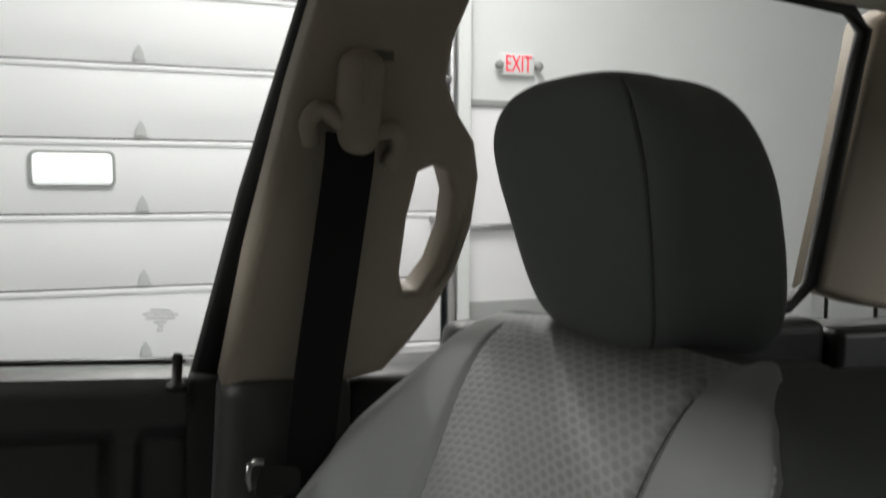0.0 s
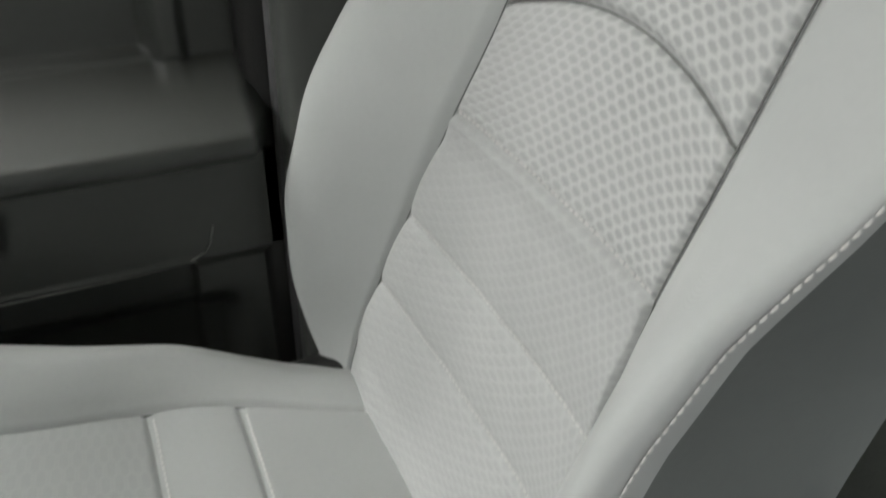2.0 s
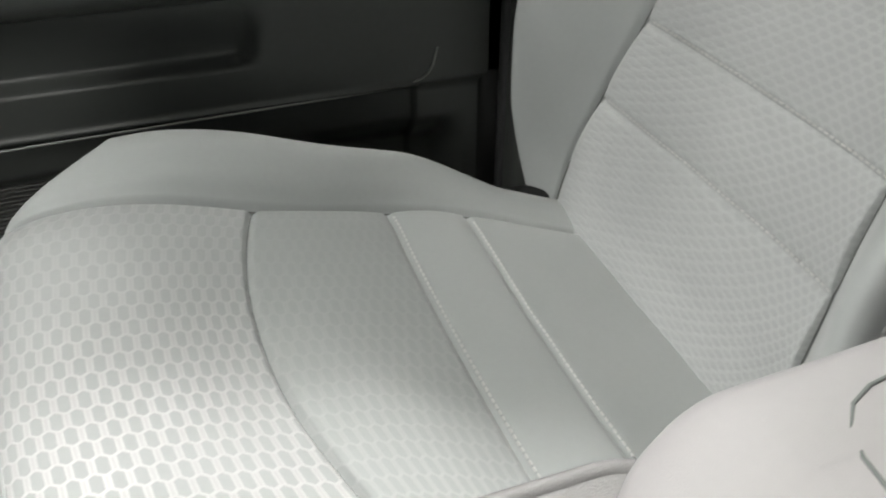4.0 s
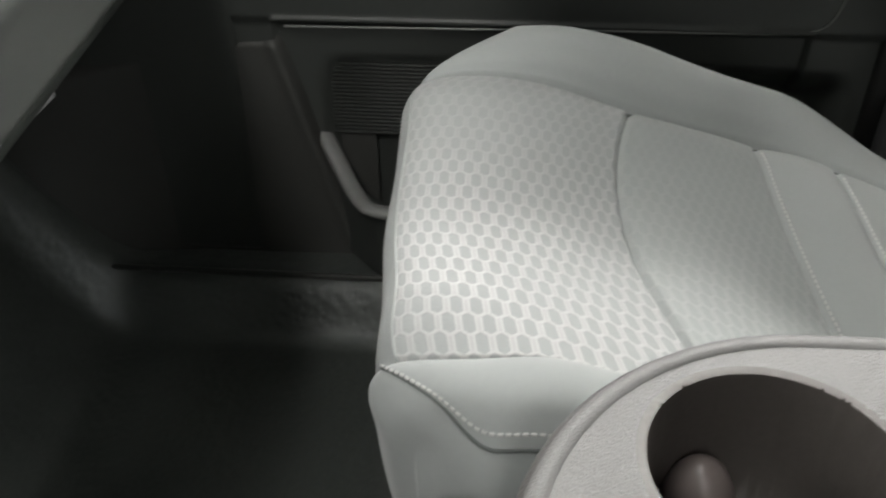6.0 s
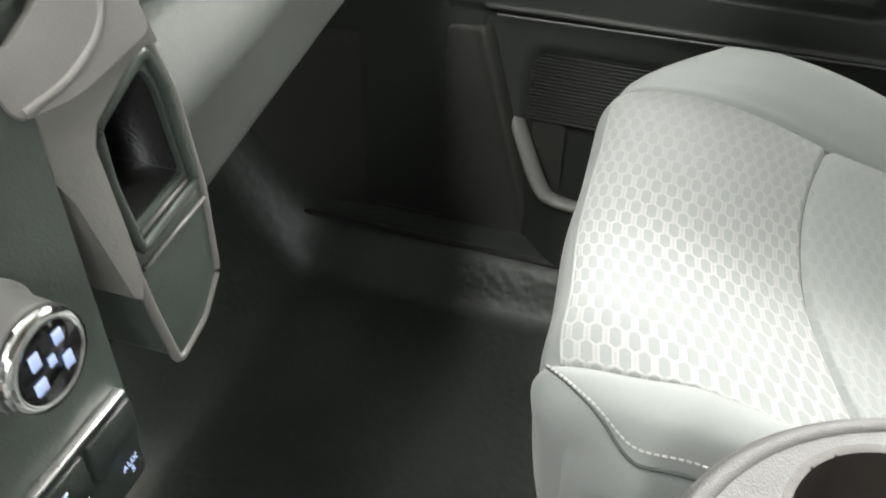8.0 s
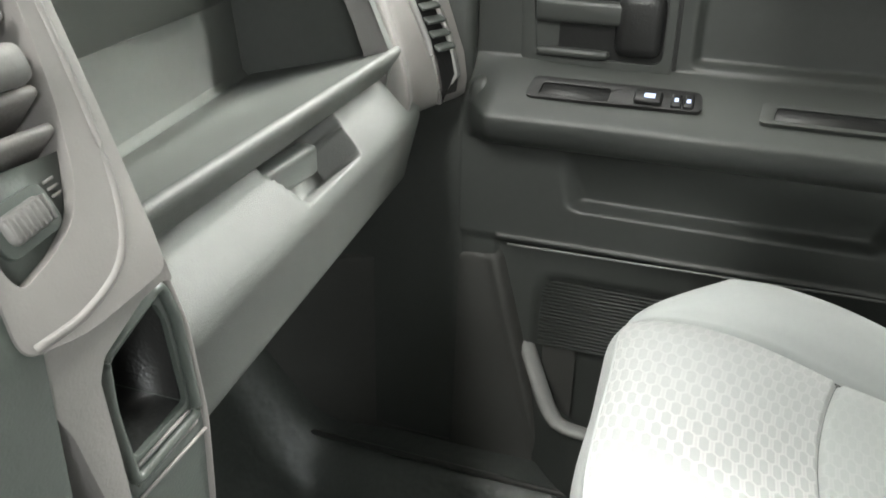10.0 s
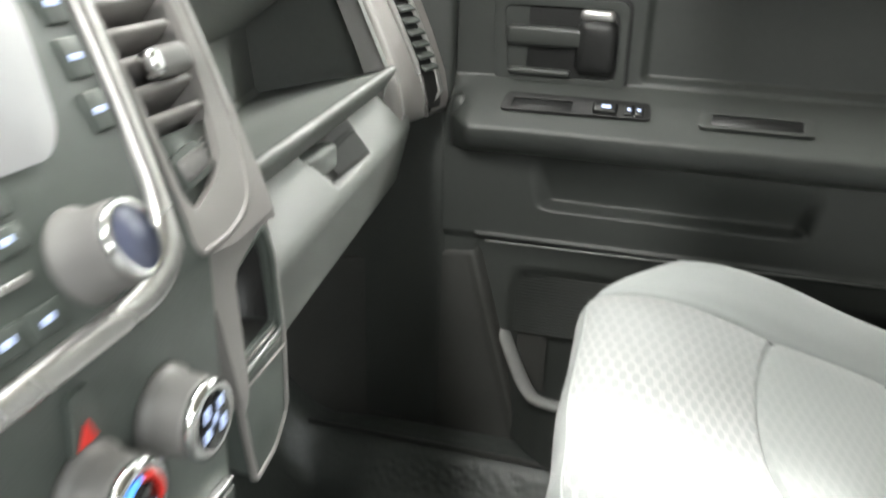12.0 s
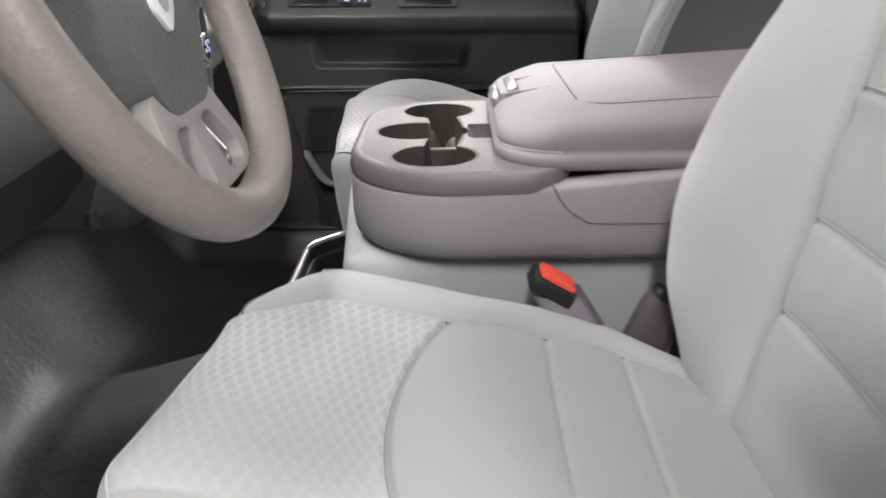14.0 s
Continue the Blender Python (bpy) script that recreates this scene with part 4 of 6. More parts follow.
    # base and recliner
    part("seat_base", rbox(c - 0.22, c + 0.22, 0.0, 0.44, 0.0, 0.16, 0.03), BLACK, top, "black seat base")
    part("recliner_cover", rbox(c + sx * 0.262 - 0.016, c + sx * 0.262 + 0.016, -0.14, 0.03, 0.13, 0.27, 0.014), BLACK, top, "black recliner cover")

    # headrest -------------------------------------------------------------
    hr = thing("headrest", "grey cloth headrest with piped side seams", "headrest", (c, -0.25, 0.87), "headrests")

    def head(a, b):
        """A soft block by two angles, narrower below and leaning forward."""
        e1, e2 = 0.42, 0.36
        ca, sa, cb, sb2 = math.cos(a), math.sin(a), math.cos(b), math.sin(b)
        pw = lambda q, e: math.copysign(abs(q) ** e, q)
        x, y, z = pw(ca, e2) * pw(cb, e1), pw(sa, e2) * pw(cb, e1), pw(sb2, e1)
        low = 0.86 if x * sx > 0 else 0.76 if y > 0 else 0.76 + 0.22 * min(1.0, -1.6 * y)
        taper = low + (1 - low) * rise(-1.15, 0.45, z)
        if x * sx < 0 and y < 0:
            taper *= 1 - 0.12 * rise(0.1, 1.1, z)
        px, py, pz = 0.119 * x * taper, 0.055 * y * (0.9 + 0.1 * rise(-1, 0.2, z)), 0.098 * z
        pz -= 0.016 * (abs(x) ** 2.5) * (1 if z > 0 else 0) * rise(0.0, 1, z) * (1.5 if x * sx > 0 else 0.6)
        pz += 0.006 * (abs(x) ** 2) * (1 if z < 0 else 0)
        py += 0.008 * (1 - x * x) * (1 if y > 0 else 0)
        g = 0.003 * sum(math.exp(-(((a - q) / 0.035) ** 2)) for q in (CORNER, math.pi - CORNER)) * abs(cb) ** 0.3
        return (c + 0.020 * sx + px * (1 - 8 * g), -0.262 + py * (1 - 12 * g) + 0.024 * z + dy, 0.954 + pz + dz)

    CORNER = 0.80
    v_, f_ = grid(head, np.unique(np.r_[np.linspace(0, 2 * math.pi, 200), CORNER + np.linspace(-0.1, 0.1, 17), math.pi - CORNER + np.linspace(-0.1, 0.1, 17)]), np.linspace(-math.pi / 2, math.pi / 2, 90))
    mesh_ob("pad", v_, f_, mat("headrest_cloth" + ("" if sx > 0 else "_driver"), (0.20, 0.215, 0.212), 0.8, 0, 0.05, 7, 0.12, 1200, "weave", 0.25, 0.2), hr)
    for q in (CORNER, math.pi - CORNER):
        pts = [tuple(Vector(head(q, b)) + Vector((0.0006 * (1 if q < 1.5 else -1), 0.0008, 0.0))) for b in np.linspace(-1.1, 0.98, 60)]
        part("seam", tube(pts, 0.0011, 6), SEAM, hr, "dark piped seam")
    for q in (-0.06, 0.06):
        part("post", tube([(c + 0.02 * sx + q, -0.285, 0.80), (c + 0.02 * sx + q, -0.285, 0.93)], 0.006, 10), CHROME, hr, "bright steel post")
    return top


seat(1, "light grey cloth passenger bucket seat with honeycomb insert")
seat(-1, "light grey cloth driver bucket seat with honeycomb insert", -0.004, 0.018, 0.030)
# ---- folding centre console ----
console = thing("centre_console", "pale grey folded centre console with cup holder tray and padded lid", "console", (0.0, 0.1, 0.36))


def plan(x0, x1, y0, y1, rf, rr, n=14):
    """A plan outline with round front corners."""
    pts = []
    for cx_, cy_, a0, r in ((x1 - rf, y1 - rf, 0, rf), (x0 + rf, y1 - rf, 90, rf), (x0 + rr, y0 + rr, 180, rr), (x1 - rr, y0 + rr, 270, rr)):
        for k in range(n + 1):
            a = radians(a0 + 90 * k / n)
            pts.append((cx_ + r * math.cos(a), cy_ + r * math.sin(a)))
    return pts


def stack_body(levels, close_top=True, close_low=True):
    """A body from plan outlines at heights: (outline, z or a function of y)."""
    bm = bmesh.new()
    rings = []
    for out, z in levels:
        rings.append([bm.verts.new((x, y, z(y) if callable(z) else z)) for x, y in out])
    n = len(rings[0])
    for a, b in zip(rings, rings[1:]):
        for j in range(n):
            bm.faces.new((a[j], a[(j + 1) % n], b[(j + 1) % n], b[j]))
    if close_low:
        bm.faces.new(rings[0][::-1])
    if close_top:
        bm.faces.new(rings[-1])
    return bm


def ins(d, x0=-0.195, x1=0.222, y0=-0.17, y1=0.389, rf=0.135, rr=0.03):
    return plan(x0 + d, x1 - d, y0 + d, y1 - d, max(0.01, rf - d), max(0.008, rr - d))


# upholstered body, higher behind the tray
hump = lambda y: 0.445 + 0.035 * rise(0.225, 0.15, y)
body = part("body", stack_body([(ins(0.03), 0.362), (ins(0.012), 0.365), (ins(0.003), 0.374), (ins(0.0), 0.392), (ins(0.0), lambda y: hump(y) - 0.007), (ins(0.002), lambda y: hump(y) - 0.002), (ins(0.008), hump), (ins(0.024), lambda y: hump(y) + 0.001)], False), VINYL, console)
# sewn line low on the flanks
for fx in (-0.1955, 0.2225):
    q = spline([(fx, 0.155, 0.455), (fx, 0.140, 0.430), (fx, 0.118, 0.415), (fx, 0.09, 0.411), (fx, -0.12, 0.411)], 40)
    part("flank_seam", tube([tuple(p) for p in q], 0.0012, 6), SIDE, body)
# plastic rim and tray
part("tray_rim", stack_body([(ins(0.0005, y0=0.128, rr=0.055), lambda y: 0.4445 + 0.018 * rise(0.17, 0.12, y)), (ins(-0.001, y0=0.128, rr=0.055), lambda y: 0.449 + 0.015 * rise(0.17, 0.12, y)), (ins(0.001, y0=0.128, rr=0.055), 0.4635), (ins(0.004, y0=0.128, rr=0.055), 0.4675)], False, False), mat("tray_rim_plastic", (0.14, 0.133, 0.13), 0.45, 0, 0.06, 6, 0.2, 500, "grain"), console, "darker grey rim of the tray")
part("tray_edge", stack_body([(ins(0.0035, y0=0.128, rr=0.055), 0.4665), (ins(0.0050, y0=0.128, rr=0.055), 0.4688), (ins(0.0075, y0=0.128, rr=0.055), 0.4697), (ins(0.013, y0=0.128, rr=0.055), 0.4697), (ins(0.0135, y0=0.128, rr=0.055), 0.4675)], False, False), TRAY, console)
HOLES = ((0.142, 0.284, 0.049), (0.016, 0.314, 0.047), (-0.112, 0.285, 0.049))


def well(x, y):
    """Signed distance to the border of the joined cup wells."""
    d = min(math.hypot(x - a, y - b) - r for a, b, r in HOLES)
    for (ax, ay), (bx, by), w in (((0.142, 0.284), (0.012, 0.268), 0.020), ((0.012, 0.268), (-0.112, 0.285), 0.020), ((0.016, 0.314), (0.012, 0.268), 0.026)):
        t = max(0, min(1, ((x - ax) * (bx - ax) + (y - ay) * (by - ay)) / ((bx - ax) ** 2 + (by - ay) ** 2)))
        d = min(d, math.hypot(x - ax - t * (bx - ax), y - ay - t * (by - ay)) - w)
    e = max(abs(x - 0.012) - 0.040, abs(y - 0.215) - 0.029)
    q = math.hypot(max(0, abs(x - 0.012) - 0.032), max(0, abs(y - 0.215) - 0.021)) - 0.008
    return d, (q if e > -0.008 else e)


def in_plan(x, y, d=0.006, rf=0.135):
    x0, x1, y1 = -0.195 + d, 0.222 - d, 0.389 - d
    if x > x1 or x < x0 or y > y1:
        return False
    rx, ry = max(x - (x1 - 0.050), (x0 + 0.050) - x), 0.183 - y
    if rx > 0 and ry > 0 and math.hypot(rx, ry) > 0.050:
        return False
    ax = max(x - (x1 - rf + d), (x0 + rf - d) - x)
    ay = y - (y1 - rf + d)
    return not (ax > 0 and ay > 0 and math.hypot(ax, ay) > rf - d)


def tray_point(x, y):
    for k, edge_at in ((0, 0.0), (1, 0.0), (0, 0.0042)):
        d = well(x, y)[k] - edge_at
        if abs(d) < 0.0011:
            g = ((well(x + 1e-4, y)[k] - edge_at - d) / 1e-4, (well(x, y + 1e-4)[k] - edge_at - d) / 1e-4)
            n2 = g[0] ** 2 + g[1] ** 2 + 1e-6
            return (x - d * g[0] / n2, y - d * g[1] / n2, 0.4685 if edge_at == 0 else 0.469)
    a, b = well(x, y)
    if a < 0:
        return (x, y, 0.469 - 0.078 * rise(0, 0.004, -a))
    if b < 0:
        return (x, y, 0.469 - 0.030 * rise(0, 0.003, -b))
    return (x, y, 0.469 - 0.0010 * max(0, 1 - min(a, b) / 0.003) ** 2)


xs, ys = np.linspace(-0.192, 0.219, 236), np.linspace(0.105, 0.389, 164)
v, fc = grid(tray_point, xs, ys)
keep, low, pen, rim_ring = [], [], [], []
for q in fc:
    cx_, cy_ = sum(v[k][0] for k in q) / 4, sum(v[k][1] for k in q) / 4
    if all(in_plan(v[k][0], v[k][1], 0.005) for k in q):
        a, b = well(cx_, cy_)
        at_ = [well(v[k][0], v[k][1]) for k in q]
        (low if min(w[0] for w in at_) < -0.0004 else pen if min(w[1] for w in at_) < -0.0004 else rim_ring if max(w[0] for w in at_) < 0.0046 else keep).append(q)
for nm, qs, mt, lb in (("tray", keep, TRAY, "pale textured tray top"), ("cup_well", low, WELL, "dark rubber cup wells"), ("well_rim", rim_ring, WELL, "dark rubber edge of the cup wells"), ("pen_well", pen, TRAY, "small square well")):
    used = sorted({k for q in qs for k in q})
    back = {k: i for i, k in enumerate(used)}
    mesh_ob(nm, [v[k] for k in used], [tuple(back[k] for k in q) for q in qs], mt, console, lb)
# spring fingers and divider in the wells
for x, y, r in ((0.172, 0.300, 0.015), (0.118, 0.262, 0.014), (0.040, 0.338, 0.015), (-0.012, 0.330, 0.014), (-0.140, 0.300, 0.015), (-0.092, 0.258, 0.014)):
    part("cup_finger", spin([(1.25 * r * math.cos(a), 0.040 * math.sin(a)) for a in np.linspace(0, 1.5, 9)], Matrix.Translation((x, y, 0.394)), 20), BULB, console, "soft rubber cup finger")
part("well_divider", rbox(-0.060, -0.052, 0.262, 0.310, 0.392, 0.435, 0.003, 3), WELL, console)
part("well_divider", rbox(0.030, 0.040, 0.255, 0.300, 0.392, 0.440, 0.003, 3), WELL, console)
part("well_floor", rbox(-0.058, 0.02, 0.258, 0.30, 0.396, 0.404, 0.003, 2), TRAY, console, "pale block between the wells")
# padded lid
def lid_ring(d, y1=0.215):
    return plan(-0.178 + d, 0.205 - d, -0.20, y1 - d, max(0.012, 0.075 - d), 0.01)


slope = lambda base: (lambda y: base + 0.029 * rise(0.21, 0.05, y))
lid = part("lid", stack_body([(lid_ring(0.010), 0.463), (lid_ring(0.002), 0.468), (lid_ring(0.0), 0.476), (lid_ring(0.001), 0.483), (lid_ring(0.005), 0.4855), (lid_ring(0.003), 0.489), (lid_ring(0.002), slope(0.493)), (lid_ring(0.006), slope(0.504)), (lid_ring(0.016), slope(0.513)), (lid_ring(0.032), slope(0.518)), (lid_ring(0.06), slope(0.520))]), VINYL, console, "padded vinyl lid with a sewn edge")
round_ = rounded([(-0.144, -0.19), (-0.144, 0.121), (0.171, 0.121), (0.171, -0.19)], 0.045)
low_z = 0.5185 + 0.029 * rise(0.21, 0.05, 0.14)
round_ = sorted(round_, key=lambda p: math.atan2(p[0] - 0.0135, p[1] + 0.10))
round_ = [(x, y, low_z + (0.5475 - low_z) * min(1.0, max(0.0, (0.14 - y) / 0.34))) for x, y in round_]
part("lid_seam", tube(round_, 0.0010, 6), SIDE, lid)
edge = [(x, y, 0.4860) for x, y in lid_ring(0.0040)][:30]
stitches("stitching", edge, [(0, 0, 1)] * len(edge), console)
# latch
LT = pose(0.040, 0.172, 0.516, -10)
latch = part("latch", plate(rounded([(-0.058, -0.034), (0.058, -0.034), (0.050, 0.030), (-0.050, 0.030)], 0.010), 0.012, LT @ Matrix.Translation((0, 0, 0.009)), 0.003, (rounded([(-0.040, -0.022), (0.040, -0.022), (0.036, 0.008), (-0.036, 0.008)], 0.006),)), VINYL, console, "grey latch surround")
part("latch_recess", rbox(-0.044, 0.044, -0.026, 0.012, -0.004, 0.002, 0.002, 2, LT), TAUPE, latch)
part("latch_button", rbox(-0.044, 0.044, 0.006, 0.021, 0.006, 0.013, 0.003, 3, LT), SATIN, latch, "bright satin latch button")
part("latch_front", rbox(-0.044, 0.044, 0.031, 0.042, -0.020, 0.006, 0.004, 3, LT), SATIN, latch, "bright latch front")

shift(console, 0.009, 0.018, 0.0)
# centre seat cushion below the console
cs = thing("centre_cushion", "pale grey cloth centre seat cushion under the console", "seat cushion", (0, 0.1, 0.05))
cin = lambda d: [(x, y + (0.085 * (x - 0.2) if y > 0.2 else 0.0)) for x, y in plan(-0.168 + d, 0.200 - d, -0.12 + d, 0.430 - d, max(0.008, 0.02 - d), 0.03)]
part("pad", stack_body([(cin(0.006), 0.12), (cin(0.0), 0.16), (cin(0.0), 0.335), (cin(0.003), 0.350), (cin(0.010), 0.358), (cin(0.03), 0.3605)]), CLOTH, cs)
part("pad_seam", tube([(x, y, 0.318) for x, y in cin(0.0015)], 0.0014, 6, True), SIDE, cs)
shift(cs, 0.012, 0.014, 0.0)
# floor bin in front of it
fb = thing("floor_bin", "black open floor bin with a highlighted rim", "storage bin", (0, 0.5, 0.14))
def bin_plan(d):
    return rounded([(-0.135 + d, 0.36), (-0.135 + d, 0.494 - d), (0.092 - 0.4 * d, 0.494 - d), (0.150 - d, 0.438 - 0.4 * d), (0.158 - d, 0.36)], 0.022)


# highlight on the black rubber rim, put in as satin silver
part("rim", tube([(x, y, 0.285) for x, y in bin_plan(0.0)], 0.0046, 8, True), SATIN, fb, "bin rim with its highlight as satin silver")
part("bin_side", stack_body([(bin_plan(0.016), 0.12), (bin_plan(0.008), 0.255), (bin_plan(0.006), 0.262), (bin_plan(0.003), 0.264), (bin_plan(0.002), 0.282)], False), BLACK, fb)
part("side_ledge", tube([(x, y, 0.264) for x, y in bin_plan(0.005)], 0.0016, 6, True), SWITCH, fb)
part("bin_floor", rbox(-0.118, 0.085, 0.37, 0.476, 0.242, 0.250, 0.002), BINMAT, fb, "ribbed grey bin mat")
for i in range(46):
    part("mat_rib", rbox(-0.112 + i * 0.0042, -0.1098 + i * 0.0042, 0.376, 0.472, 0.2495, 0.2511, 0.0005, 1), BINMAT, fb)

# driver's buckle
bk = thing("belt_buckle", "red and black seat belt buckle beside the driver seat", "buckle", (-0.225, 0.12, 0.22))
BM = pose(-0.228, 0.140, 0.362, 30, 0, 0)
part("button", rbox(-0.017, 0.017, 0.000, 0.040, 0.004, 0.014, 0.003, 3, BM), RED, bk, "worn red release button")
part("housing", rbox(-0.021, 0.021, -0.006, 0.046, -0.012, 0.008, 0.005, 3, BM), BLACK, bk)
part("stalk", stack_body([(plan(-0.246, -0.212, 0.065, 0.10, 0.008, 0.008), 0.20), (plan(-0.248, -0.210, 0.085, 0.135, 0.008, 0.008), 0.30), (plan(-0.248, -0.208, 0.125, 0.180, 0.008, 0.008), 0.365)]), mat("buckle_sleeve", (0.10, 0.09, 0.105), 0.5, 0, 0.08, 9, 0.1, 400), bk, "dark plastic stalk sleeve")
for y, z, turn, w in ((0.055, 0.315, 24, 0.050), (0.005, 0.300, 10, 0.055)):
    rb_ = thing("rear_buckle", "dark cloth-sleeved centre buckle tucked beside the console", "buckle", (-0.222, y, 0.2), "centre buckles")
    bmx = pose(-0.218, y, z, turn, 0, 4)
    part("sleeve", rbox(-0.016, 0.016, -w / 2, w / 2, -0.11, 0.022, 0.012, 4, bmx), SLEEVE, rb_, "dark woven sleeve")
    part("head", rbox(-0.013, 0.013, -w / 2 + 0.006, w / 2 - 0.006, 0.010, 0.032, 0.008, 4, bmx), BLACK, rb_, "black plastic buckle head")

shift(bk, 0.0, 0.018, -0.016)
# ---- dashboard ----
dash = thing("dashboard", "dark textured dashboard with open upper bin and lower glove box", "dashboard", (0.45, 0.8, 0.45))


def Y0(x):
    return 0.632 + 0.2076 * (x - 0.186) + 0.05 * max(0.0, x - 0.62)


def YG(x):
    """Front line of the glove box and bin lip."""
    return 0.632 + 0.142 * (x - 0.186)


def ZG(x):
    return -0.034 * (x - 0.186)


def left_end(z):
    """Where the glove box and lip meet the side of the centre stack."""
    return float(np.interp(z, [0.50, 0.57, 0.60, 0.62, 0.645], [0.191, 0.190, 0.187, 0.181, 0.177]))


# lower closeout, below the glove box
v, fc = sweep([[(x, YG(x) + a, b + ZG(x)) for a, b in [(0.34, 0.36), (0.14, 0.43), (0.075, 0.455), (0.056, 0.470), (0.050, 0.488), (0.060, 0.494)]] for x in np.linspace(0.186, 0.76, 30)])
mesh_ob("lower_closeout", v, fc, DASH, dash)
part("closeout_tab", rbox(0.40, 0.498, Y0(0.45) + 0.060, Y0(0.45) + 0.064, 0.440, 0.447, 0.0015), mat("tab_grey", (0.3, 0.3, 0.3), 0.4), dash)

GB = spline([(0.075, 0.494), (0.044, 0.4945), (0.034, 0.499), (0.028, 0.520), (0.019, 0.554), (0.0155, 0.568), (0.0165, 0.576), (0.0205, 0.583), (0.029, 0.594), (0.040, 0.607), (0.050, 0.618)], 60)


def glove_notched(u, k):
    a, b = GB[k]
    left = left_end(b)
    x = left + (0.745 - left) * u
    y, z = YG(x) + a + 0.045 * rise(0.70, 0.745, x), b + ZG(x)
    slant = 0.385 - 0.9 * (b - 0.582)
    if slant < x < 0.505 and b > 0.5825:
        y, z = y + 0.030, z - 0.028
    return (x, y, z)


us = np.linspace(0, 1, 150)
v, fc = grid(glove_notched, us, range(len(GB)))
mesh_ob("glove_box_door", v, fc, DASHL, dash, "dark grained glove box lid with a finger notch")
part("glove_latch", rbox(0.375, 0.465, YG(0.43) + 0.046, YG(0.43) + 0.064, 0.566, 0.590, 0.005), DASH, dash)
# lip and open upper bin
BIN = [(0.034, 0.6405), (0.040, 0.637), (0.150, 0.589), (0.156, 0.587), (0.160, 0.589), (0.163, 0.593), (0.170, 0.655), (0.170, 0.660), (0.166, 0.665), (0.088, 0.737), (0.060, 0.764), (0.056, 0.770), (0.055, 0.778), (0.060, 0.800), (0.064, 0.806), (0.072, 0.811), (0.35, 0.885)]
LIP = [(0.075, 0.612), (0.048, 0.613), (0.041, 0.6145), (0.037, 0.619), (0.0245, 0.635), (0.0215, 0.640), (0.0215, 0.643), (0.0235, 0.6455), (0.027, 0.6455), (0.036, 0.640)]


def bin_point(x, a, b):
    """The bin's front edge follows the lip, its back the dash."""
    k = rise(0.03, 0.14, a)
    return (x, YG(x) * (1 - k) + Y0(x) * k + a, b + ZG(x) * (1 - k))


v, fc = sweep([[(left_end(b) + (0.646 - left_end(b)) * u, YG(left_end(b) + (0.646 - left_end(b)) * u) + a, b + ZG(left_end(b) + (0.646 - left_end(b)) * u)) for a, b in LIP] for u in np.linspace(0, 1, 40)])
mesh_ob("bin_lip", v, fc, DASHL, dash, "rounded lip of the open bin")
v, fc = sweep([[bin_point(x, a, b) for a, b in BIN] for x in np.linspace(0.178, 0.652, 40)])
crease(mesh_ob("open_bin", v, fc, BINL, dash, "dark open storage bin"), 28)
for x0, x1 in ((0.174, 0.179), (0.648, 0.664)):
    o = [(YG(x0) + 0.045, 0.56), (YG(x0) + 0.032, 0.635 + ZG(x0)), (Y0(x0) + 0.044, 0.72), (Y0(x0) + 0.082, 0.805), (Y0(x0) + 0.11, 0.845), (Y0(x0) + 0.36, 0.885), (Y0(x0) + 0.36, 0.56)]
    part("bin_end", plate(o, x1 - x0, Matrix(((0, 0, 1, x1), (1, 0, 0, 0), (0, 1, 0, 0), (0, 0, 0, 1))), 0.003), BINL, dash)
# end of the dash with its slim vent
def YE(x):
    return Y0(x) - 0.5 * max(0.0, x - 0.690)


def AE(z):
    return float(np.interp(z, [0.546, 0.550, 0.556, 0.572, 0.60, 0.65, 0.72, 0.81, 0.86, 0.885], [0.04, -0.006, -0.014, -0.016, -0.012, 0.006, 0.036, 0.072, 0.11, 0.36]))


v, fc = sweep([[(x, YE(x) + AE(z) + 0.035 * rise(0.664, 0.640, x), z) for z in (0.546, 0.550, 0.556, 0.564, 0.572, 0.585, 0.60, 0.625, 0.65, 0.685, 0.72, 0.765, 0.81, 0.86, 0.885)] for x in np.linspace(0.644, 0.790, 28)])
mesh_ob("dash_end", v, fc, TAUPE, dash, "satin grey end panel")
vent = part("side_vent_frame", tube([(x, YE(x) + AE(z) - 0.001, z) for x, z in ((0.740, 0.556), (0.731, 0.62), (0.725, 0.68), (0.719, 0.735), (0.717, 0.775), (0.720, 0.782), (0.752, 0.782), (0.756, 0.775), (0.760, 0.735), (0.764, 0.68), (0.768, 0.62), (0.769, 0.580))], 0.0042, 8, True), SATIN, dash, "bright rim of the side vent")
# black sheet over the end panel, painted for the shade behind the slats
v, fc = grid(lambda k, z: (0.7415 - (z - 0.56) * 0.11 + k * (0.026 + 0.02 * min(1.0, (z - 0.56) / 0.03) * 0.4), YE(0.7415 - (z - 0.56) * 0.11 + k * 0.03) + AE(z) - 0.0012, z), np.linspace(0, 1, 6), np.linspace(0.562, 0.780, 40))
mesh_ob("vent_shade", v, fc, BLACK, dash)
for z in np.arange(0.612, 0.775, 0.0135):
    x = 0.7585 - (float(z) - 0.56) * 0.11
    part("vent_slat", rbox(-0.015, 0.015, -0.006, 0.004, -0.002, 0.002, 0.0015, 2, Matrix.Translation((x, YE(x) + AE(float(z)) - 0.003, float(z))) @ pose(0, 0, 0, 30, 0, -16)), DASH, vent)
# dash top and driver side bulk
tagged(part("dash_top", rbox(-0.80, 0.80, 0.82, 1.12, 0.84, 0.88, 0.03), DASH, dash), "", "")
